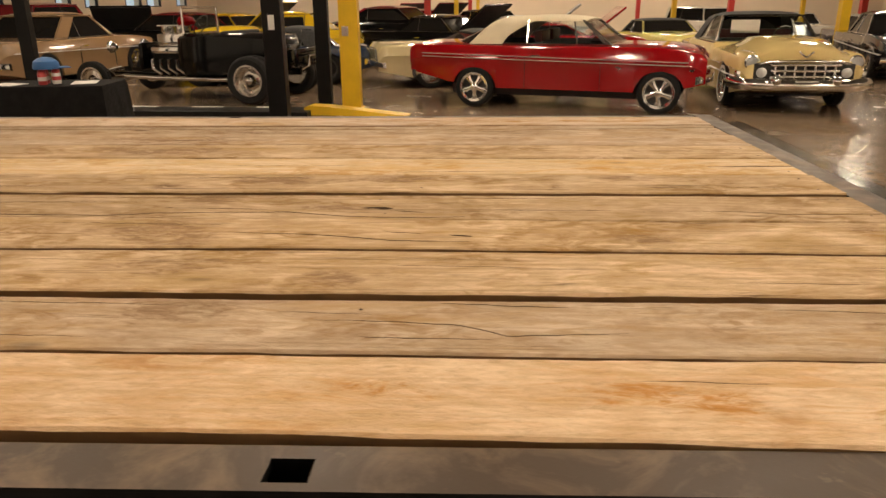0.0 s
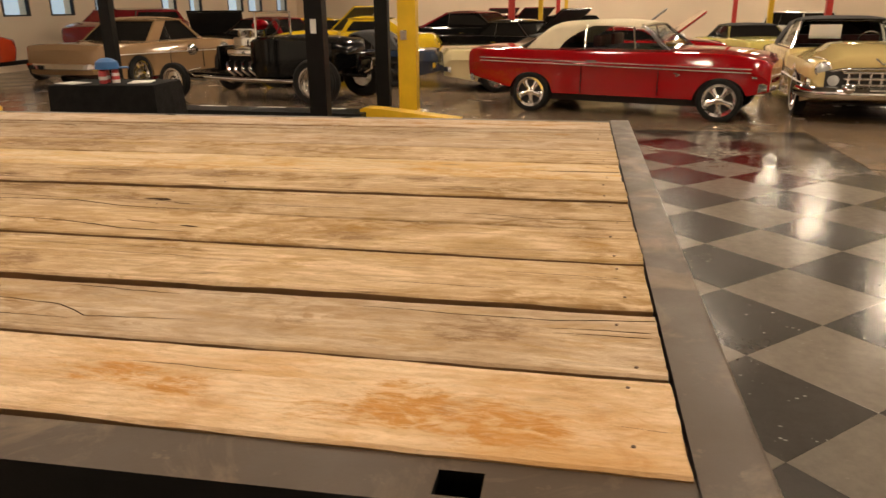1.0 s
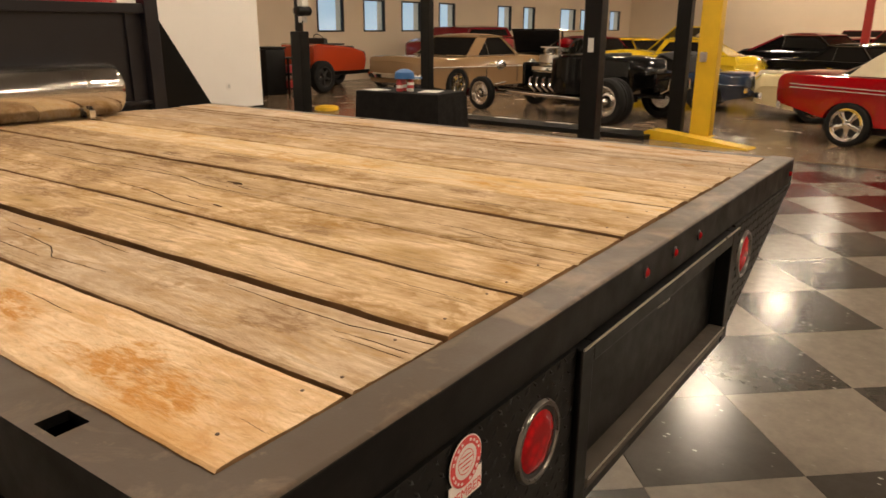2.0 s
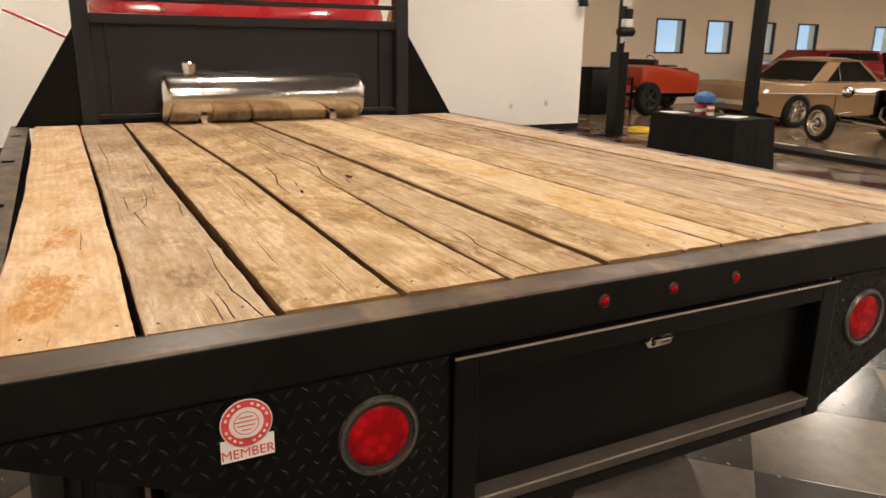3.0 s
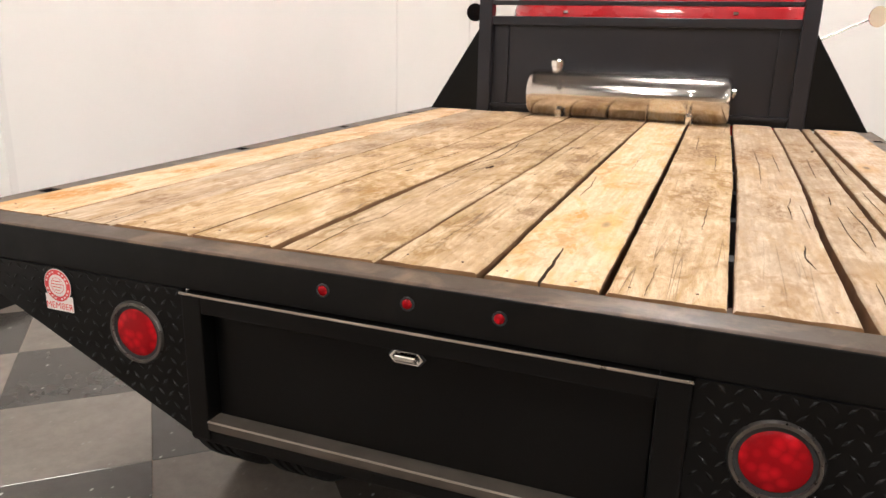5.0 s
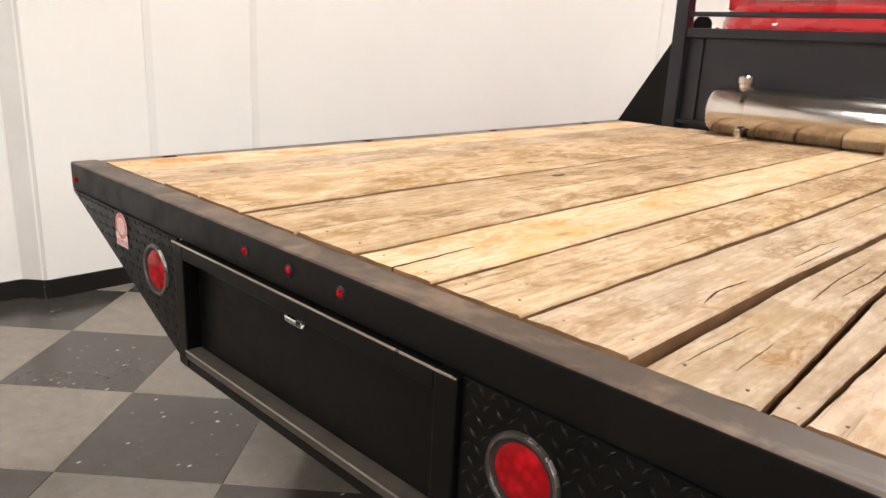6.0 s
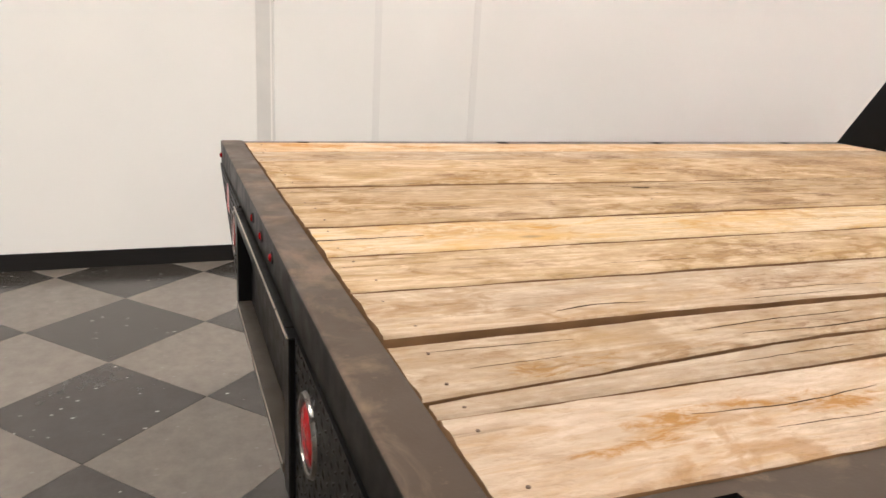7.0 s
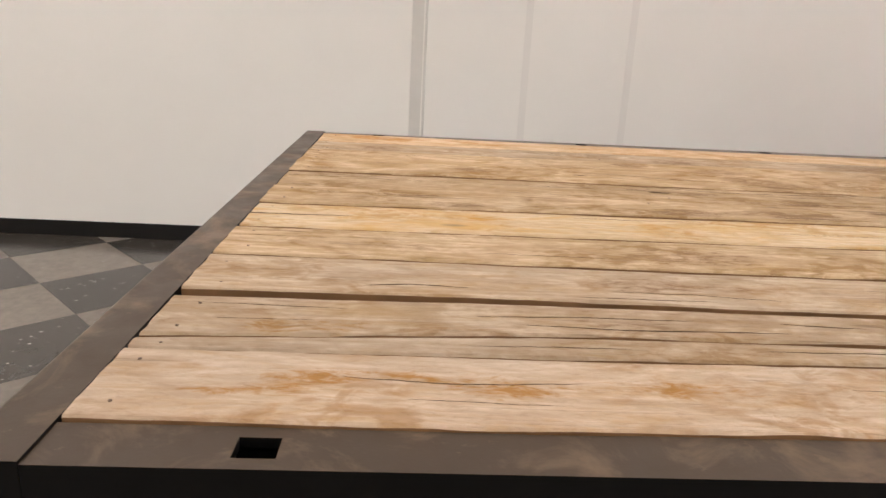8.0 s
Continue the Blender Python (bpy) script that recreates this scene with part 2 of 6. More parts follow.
BASEBOARD = plain("black_rubber_base", (0.012, 0.011, 0.010), 0.42, vary=0.1, scale=2.0, spec=0.25)
SEAT = plain("seat_vinyl", (0.085, 0.014, 0.012), 0.5)
DARK_TRIM = plain("dark_interior", (0.025, 0.022, 0.02), 0.7)


def lens_red():
    m, nt, b = mat("red_lamp_lens")
    vor = nt.nodes.new("ShaderNodeTexVoronoi")
    vor.inputs["Scale"].default_value = 55.0
    nt.links.new(coords(nt), vor.inputs["Vector"])
    nt.links.new(ramp(nt, vor.outputs["Distance"], (0.1, (0.50, 0.004, 0.008)), (0.6, (0.24, 0.002, 0.004))), b.inputs["Base Color"])
    b.inputs["Roughness"].default_value = 0.24
    b.inputs["Coat Weight"].default_value = 0.0
    b.inputs["Specular IOR Level"].default_value = 0.14
    bump(nt, vor.outputs["Distance"], 0.3, 0.003, b)
    return m


LENS = lens_red()


def glass(name, tint=(0.9, 0.95, 0.95), dark=False):
    m, nt, b = mat(name)
    b.inputs["Base Color"].default_value = (*tint, 1)
    b.inputs["Roughness"].default_value = 0.03
    if dark:
        b.inputs["Specular IOR Level"].default_value = 0.10
    if not dark:
        b.inputs["Transmission Weight"].default_value = 1.0
        b.inputs["IOR"].default_value = 1.1
    return m


GLASS = glass("window_glass")
CAR_GLASS = glass("car_glass", (0.012, 0.011, 0.010), True)
HEAD_GLASS = plain("headlamp_glass", (0.62, 0.62, 0.60), 0.08, 0.5)


def tile_mat(name, base, fleck, fleck_amount, rough=0.19):
    m, nt, b = mat(name)
    v = coords(nt, (1, 1, 1), True)
    mott = ramp(nt, noise_tex(nt, v, 14.0, 5.0, 0.7), (0.3, tuple(c * 0.86 for c in base)), (0.7, tuple(c * 1.12 for c in base)))
    vor = nt.nodes.new("ShaderNodeTexVoronoi")
    vor.inputs["Scale"].default_value = 30.0
    nt.links.new(coords(nt, (1.0, 0.55, 1.0), True), vor.inputs["Vector"])
    spot = ramp(nt, vor.outputs["Distance"], (0.10, (1.0,)), (0.17, (0.0,)))
    few = ramp(nt, noise_tex(nt, v, 9.0, 3.0), (0.50, (0.0,)), (0.58, (fleck_amount,)))
    mul = nt.nodes.new("ShaderNodeMath")
    mul.operation = "MULTIPLY"
    nt.links.new(spot, mul.inputs[0])
    nt.links.new(few, mul.inputs[1])
    col = mix(nt, "MIX", mul.outputs[0], mott, fleck)
    info = nt.nodes.new("ShaderNodeObjectInfo")
    col = mix(nt, "MULTIPLY", 1.0, col, ramp(nt, info.outputs["Random"], (0.0, (0.88, 0.88, 0.88)), (1.0, (1.08, 1.07, 1.06))))
    nt.links.new(col, b.inputs["Base Color"])
    wear = ramp(nt, noise_tex(nt, coords(nt), 2.3, 6.0, 0.6), (0.3, (rough * 0.85,)), (0.7, (rough * 1.2,)))
    nt.links.new(wear, b.inputs["Roughness"])
    bump(nt, noise_tex(nt, v, 6.0, 3.0), 0.06, 0.01, b)
    return m


TILE_DARK = tile_mat("dark_tile", (0.054, 0.047, 0.040), (0.42, 0.40, 0.37), 0.9)
TILE_LIGHT = tile_mat("grey_tile", (0.197, 0.170, 0.141), (0.5, 0.48, 0.45), 0.15)
TILE_RED = tile_mat("red_tile", (0.045, 0.008, 0.007), (0.3, 0.15, 0.13), 0.2)


def concrete():
    m, nt, b = mat("polished_concrete")
    v = coords(nt)
    a = ramp(nt, noise_tex(nt, v, 0.7, 6.0, 0.6, 0.5), (0.3, (0.150, 0.107, 0.071)), (0.7, (0.262, 0.190, 0.126)))
    col = mix(nt, "MULTIPLY", 0.6, a, ramp(nt, noise_tex(nt, v, 9.0, 6.0, 0.7), (0.3, (0.7, 0.68, 0.65)), (0.7, (1.1, 1.08, 1.05))))
    nt.links.new(col, b.inputs["Base Color"])
    nt.links.new(ramp(nt, noise_tex(nt, v, 1.7, 5.0), (0.3, (0.12,)), (0.7, (0.30,))), b.inputs["Roughness"])
    return m


CONCRETE = concrete()


def emitter(name, colour, strength):
    m, nt, b = mat(name)
    b.inputs["Base Color"].default_value = (0.8, 0.8, 0.8, 1)
    b.inputs["Emission Color"].default_value = (*colour, 1)
    b.inputs["Emission Strength"].default_value = strength
    return m


LAMP_GLOW = emitter("lamp_diffuser", LAMP_COLOUR, LAMP_POWER)
DAY_SKY = emitter("daylight_backdrop", (0.50, 0.74, 1.0), 0.42)


# ---- mesh helpers ----
def part(name, bm, material, parent=None, label="", smooth=False):
    me = bpy.data.meshes.new(name)
    bmesh.ops.recalc_face_normals(bm, faces=bm.faces)
    bm.to_mesh(me)
    bm.free()
    me.materials.append(material)
    if smooth:
        for p in me.polygons:
            p.use_smooth = True
        me.set_sharp_from_angle(angle=radians(38))
    ob = new(name, me)
    ob.parent = parent
    return tagged(ob, label)


def thing(name, label, category, at=(0, 0, 0), turn=0.0, group="", kind=""):
    ob = new(name)
    ob.empty_display_size = 0.1
    ob.matrix_basis = pose(*at, 0, 0, turn)
    return tagged(ob, label, category, group, kind)


def add_box(bm, x0, x1, y0, y1, z0, z1, bevel=0.0, m=None):
    r = bmesh.ops.create_cube(bm, size=1.0)
    vs = r["verts"]
    for v in vs:
        v.co = Vector(((x0 + x1) / 2 + v.co.x * (x1 - x0), (y0 + y1) / 2 + v.co.y * (y1 - y0), (z0 + z1) / 2 + v.co.z * (z1 - z0)))
    if bevel:
        es = list({e for v in vs for e in v.link_edges})
        out = bmesh.ops.bevel(bm, geom=es, offset=bevel, segments=2, affect="EDGES", profile=0.6)
        vs = list({v for f in out["faces"] for v in f.verts} | {v for v in vs if v.is_valid})
    if m is not None:
        bmesh.ops.transform(bm, matrix=m, verts=[v for v in vs if v.is_valid])
    return vs


def box(x0, x1, y0, y1, z0, z1, bevel=0.0):
    bm = bmesh.new()
    add_box(bm, x0, x1, y0, y1, z0, z1, bevel)
    return bm


def add_lathe(bm, rings, segments=32, m=None, closed=True):
    """Rings of (radius, height) turned round z."""
    cols = []
    for i in range(segments):
        a = 2 * math.pi * i / segments
        cols.append([bm.verts.new((r * math.cos(a), r * math.sin(a), h)) for r, h in rings])
    for i in range(segments):
        a, b = cols[i], cols[(i + 1) % segments]
        for j in range(len(rings) - 1):
            bm.faces.new((a[j], b[j], b[j + 1], a[j + 1]))
    if closed:
        bm.faces.new([c[0] for c in cols])
        bm.faces.new([c[-1] for c in cols])
    vs = [v for c in cols for v in c]
    if m is not None:
        bmesh.ops.transform(bm, matrix=m, verts=vs)
    return vs


def lathe(rings, segments=32, m=None, closed=True):
    bm = bmesh.new()
    add_lathe(bm, rings, segments, m, closed)
    return bm


def add_prism(bm, points, y0, y1):
    """A flat outline of (x, z) points given thickness along y."""
    a = [bm.verts.new((x, y0, z)) for x, z in points]
    b = [bm.verts.new((x, y1, z)) for x, z in points]
    bm.faces.new(a)
    bm.faces.new(b[::-1])
    for i in range(len(points)):
        j = (i + 1) % len(points)
        bm.faces.new((a[i], a[j], b[j], b[i]))


def prism(points, y0, y1):
    bm = bmesh.new()
    add_prism(bm, points, y0, y1)
    return bm


def add_loft(bm, sections, caps=True):
    """Skins closed loops of equal length."""
    loops = [[bm.verts.new(p) for p in s] for s in sections]
    n = len(loops[0])
    for a, b in zip(loops, loops[1:]):
        for i in range(n):
            j = (i + 1) % n
            bm.faces.new((a[i], a[j], b[j], b[i]))
    if caps:
        bm.faces.new(loops[0])
        bm.faces.new(loops[-1])


def hexa(bm, lo, hi):
    """A block between two quads."""
    a = [bm.verts.new(p) for p in lo]
    b = [bm.verts.new(p) for p in hi]
    bm.faces.new(a)
    bm.faces.new(b[::-1])
    for i in range(4):
        bm.faces.new((a[i], a[(i + 1) % 4], b[(i + 1) % 4], b[i]))


def tube(points, radius, segments=10):
    bm = bmesh.new()
    pts = [Vector(p) for p in points]
    secs = []
    for i, p in enumerate(pts):
        d = (pts[min(i + 1, len(pts) - 1)] - pts[max(i - 1, 0)]).normalized()
        q = d.to_track_quat("Z", "Y")
        secs.append([p + q @ Vector((radius * math.cos(2 * math.pi * k / segments), radius * math.sin(2 * math.pi * k / segments), 0)) for k in range(segments)])
    add_loft(bm, secs)
    return bm


# ---- the hall ----
WALL_X, WALL_X2, JOG_Y, JOG_Y2 = -3.06, -3.16, 0.47, 0.385
FRONT_Y, FRONT_END = 10.0, 7.52
EAST_X, SOUTH_Y, NORTH_Y, CEIL_Z = 34.5, -18.0, 14.1, 5.6

tagged(part("ceiling", box(-3.96, EAST_X + 0.2, SOUTH_Y - 0.2, NORTH_Y + 0.2, CEIL_Z, CEIL_Z + 0.15), CEIL), "plain dark ceiling of the hall", "ceiling", kind="structure")
bm = bmesh.new()
plan = [(WALL_X - 0.9, SOUTH_Y), (WALL_X2, SOUTH_Y), (WALL_X2, JOG_Y2 - 0.02), (WALL_X2 + 0.006, JOG_Y2), (WALL_X - 0.006, JOG_Y - 0.02), (WALL_X, JOG_Y), (WALL_X, FRONT_Y), (WALL_X - 0.9, FRONT_Y)]
add_loft(bm, [[(x, y, z) for x, y in plan] for z in (0.0, CEIL_Z)])
wall_west = tagged(part("wall_west", bm, PLASTER), "white panelled wall beside the truck", "wall", kind="structure")
for y in (1.10, 1.76, 6.64, 9.08):
    part("seam", box(WALL_X, WALL_X + 0.005, y - 0.022, y + 0.022, 0.1, CEIL_Z), SEAM, wall_west)
# added strip over the sloped jog, corner shading put into its grey
bm = bmesh.new()
strip_plan = [(WALL_X2 + 0.008, JOG_Y2 - 0.014), (WALL_X + 0.005, JOG_Y - 0.008), (WALL_X - 0.003, JOG_Y + 0.002), (WALL_X2 + 0.002, JOG_Y2 - 0.004)]
hexa(bm, [(x, y, 0.106) for x, y in strip_plan], [(x, y, CEIL_Z) for x, y in strip_plan])
part("corner_bead", bm, JOG_SHADING, wall_west)
wall_front = tagged(part("wall_front", box(WALL_X, FRONT_END, FRONT_Y, FRONT_Y + 0.5, 0, CEIL_Z), PLASTER), "white partition wall in front of the truck", "wall", kind="structure")
wall_end = tagged(part("wall_bay", box(FRONT_END - 0.3, FRONT_END, FRONT_Y + 0.5, NORTH_Y, 0, CEIL_Z), TAN_WALL), "tan wall of the bay behind the partition", "wall", kind="structure")
tagged(part("wall_east", box(EAST_X, EAST_X + 0.3, SOUTH_Y, NORTH_Y, 0, CEIL_Z), TAN_WALL), "far tan wall of the hall", "wall", kind="structure")
tagged(part("wall_south", box(WALL_X2 - 0.3, EAST_X, SOUTH_Y - 0.3, SOUTH_Y, 0, CEIL_Z), TAN_WALL), "tan end wall of the hall", "wall", kind="structure")

# north wall with its row of windows
WIN = [(13.03, 14.05), (14.86, 15.80), (16.58, 17.55), (18.50, 19.40), (22.10, 23.05), (23.95, 24.85), (27.0, 28.4), (28.9, 30.3), (32.0, 33.2)]
WZ0, WZ1 = 1.32, 2.20
bm = bmesh.new()
xs = [FRONT_END - 0.3] + [v for w in WIN for v in w] + [EAST_X + 0.3]
for i in range(0, len(xs), 2):
    add_box(bm, xs[i], xs[i + 1], NORTH_Y, NORTH_Y + 0.3, 0, CEIL_Z)
for a, b in WIN:
    add_box(bm, a, b, NORTH_Y, NORTH_Y + 0.3, 0, WZ0)
    add_box(bm, a, b, NORTH_Y, NORTH_Y + 0.3, WZ1, CEIL_Z)
tagged(part("wall_north", bm, TAN_WALL), "tan wall with a row of small windows", "wall", kind="structure")
for i, (a, b) in enumerate(WIN):
    w = thing(f"window_{i + 1}", "small dark-framed window with pale daylight behind", "window", (0, 0, 0), kind="structure")
    f = bmesh.new()
    add_box(f, a, b, NORTH_Y - 0.02, NORTH_Y + 0.08, WZ0, WZ0 + 0.04)
    add_box(f, a, b, NORTH_Y - 0.02, NORTH_Y + 0.08, WZ1 - 0.04, WZ1)
    add_box(f, a, a + 0.04, NORTH_Y - 0.02, NORTH_Y + 0.08, WZ0 + 0.04, WZ1 - 0.04)
    add_box(f, b - 0.04, b, NORTH_Y - 0.02, NORTH_Y + 0.08, WZ0 + 0.04, WZ1 - 0.04)
    part("window_frame", f, DARK_TRIM, w)
    p = part("pane", box(a + 0.04, b - 0.04, NORTH_Y + 0.03, NORTH_Y + 0.036, WZ0 + 0.04, WZ1 - 0.04), GLASS, w)
    p.visible_shadow = False
tagged(part("backdrop", box(FRONT_END, EAST_X, NORTH_Y + 1.2, NORTH_Y + 1.25, 0, 4.5), DAY_SKY), "bright overcast daylight outside the windows", "backdrop", kind="structure")

# rubber baseboards
bm = bmesh.new()
add_box(bm, WALL_X, WALL_X + 0.012, JOG_Y, FRONT_Y, 0.0, 0.105, 0.003)
add_box(bm, WALL_X2, WALL_X2 + 0.012, SOUTH_Y, JOG_Y2 - 0.02, 0.0, 0.105, 0.003)
hexa(bm, [(WALL_X2, JOG_Y2 - 0.02, 0), (WALL_X, JOG_Y, 0), (WALL_X + 0.012, JOG_Y - 0.001, 0), (WALL_X2 + 0.012, JOG_Y2 - 0.021, 0)],
     [(WALL_X2, JOG_Y2 - 0.02, 0.105), (WALL_X, JOG_Y, 0.105), (WALL_X + 0.012, JOG_Y - 0.001, 0.105), (WALL_X2 + 0.012, JOG_Y2 - 0.021, 0.105)])
add_box(bm, WALL_X + 0.012, FRONT_END, FRONT_Y - 0.012, FRONT_Y, 0.0, 0.105, 0.003)
tagged(part("baseboard", bm, BASEBOARD), "black rubber baseboard along the white walls", "baseboard", kind="structure")

# ceiling lamps
lamp = thing("ceiling_lamp", "round high-bay ceiling lamp with a warm glowing diffuser", "lamp", (0, 0, -20), group="hall lamps")
part("housing", lathe([(0.09, 0.42), (0.14, 0.40), (0.16, 0.22), (0.34, 0.02), (0.35, 0.0), (0.33, 0.0), (0.15, 0.20)], 24, closed=False), ALU, lamp, smooth=True)
part("diffuser", lathe([(0.32, 0.012), (0.32, 0.004)], 24), LAMP_GLOW, lamp)
part("stem", lathe([(0.015, 0.40), (0.015, CEIL_Z - LAMP_Z)], 8), ALU, lamp)
first = True
for ly, lxs in ((-12.5, (5.0, 16.0, 24.0, 32.0)), (-7.3, (-0.6, 4.9, 10.3, 15.8, 22.2, 28.0, 32.6)), (-2.1, (-0.4, 5.2, 11.05, 16.4, 23.3, 28.5, 32.6)),
                (2.7, (0.3, 5.6, 11.3, 17.0, 23.8, 28.5, 32.6)), (7.4, (0.2, 7.1, 12.4, 18.0, 25.0, 32.0))):
    for lx in lxs:
        if first:
            lamp.matrix_basis = pose(lx, ly, LAMP_Z)
            first = False
        else:
            copy_thing(lamp, pose(lx, ly, LAMP_Z))


# ---- the truck ----
truck = thing("flatbed_truck", "red flatbed truck with weathered plank bed, black steel frame", "truck")
ZB, ZR, RAIL_Z = 1.08, 1.0782, 1.0745
BED_F = 2.78


def sx(y):
    return -0.009 * y


# planks: borders and gaps, at rear, middle and front, or at the five places of KNOTS
KNOTS = (0.0, 0.6, 1.2, 2.0, 2.78)
EDGES = [(-1.029, -1.012, -1.020), (-0.849, -0.843, -0.846), (-0.666, -0.668, -0.662), (-0.479, -0.464, -0.493), (-0.291, -0.289, -0.281, -0.284, -0.291),
         (-0.091, -0.089, -0.110), (0.096, 0.086, 0.083), (0.291, 0.285, 0.273), (0.472, 0.480, 0.464), (0.655, 0.648, 0.655, 0.652, 0.643),
         (0.818, 0.772, 0.764, 0.765, 0.765), (0.852, 0.846, 0.833, 0.822, 0.815), (1.018, 1.018, 1.002, 0.998, 0.992)]
GAPS = [(0, 0, 0), (0.010, 0.010, 0.007), (0.013, 0.024, 0.010), (0.013, 0.015, 0.010), (0.018, 0.018, 0.007, 0.006, 0.006), (0.012, 0.016, 0.009), (0.014, 0.012, 0.006),
        (0.011, 0.013, 0.008), (0.009, 0.012, 0.008), (0.020, 0.016, 0.010, 0.008, 0.007), (0.009, 0.012, 0.008), (0.003, 0.010, 0.014, 0.014, 0.014), (0, 0, 0)]
PLANK_WOOD = [WOOD_PINE, WOOD_GREY, WOOD_OLD, WOOD_OLD, WOOD_OLD, WOOD_OLD, WOOD_YELLOW, WOOD_OLD, WOOD_GREY, WOOD_GREY, WOOD_GREY, WOOD_FIGURED]
PLANK_TOP = (-0.0006, -0.0010, 0.0022, 0.0034, 0.0005, 0.0048, 0.0026, 0.0026, 0.0018, -0.0020, -0.0012, 0.0012)


def quad(v, y):
    """Value along the bed through its three or five given values."""
    ks = KNOTS if len(v) == 5 else (0.0, 1.2, BED_F)
    for k in range(len(v) - 2):
        if y < ks[k + 1]:
            break
    else:
        k = len(v) - 2
    f = (y - ks[k]) / (ks[k + 1] - ks[k])
    return v[k] + (v[k + 1] - v[k]) * f


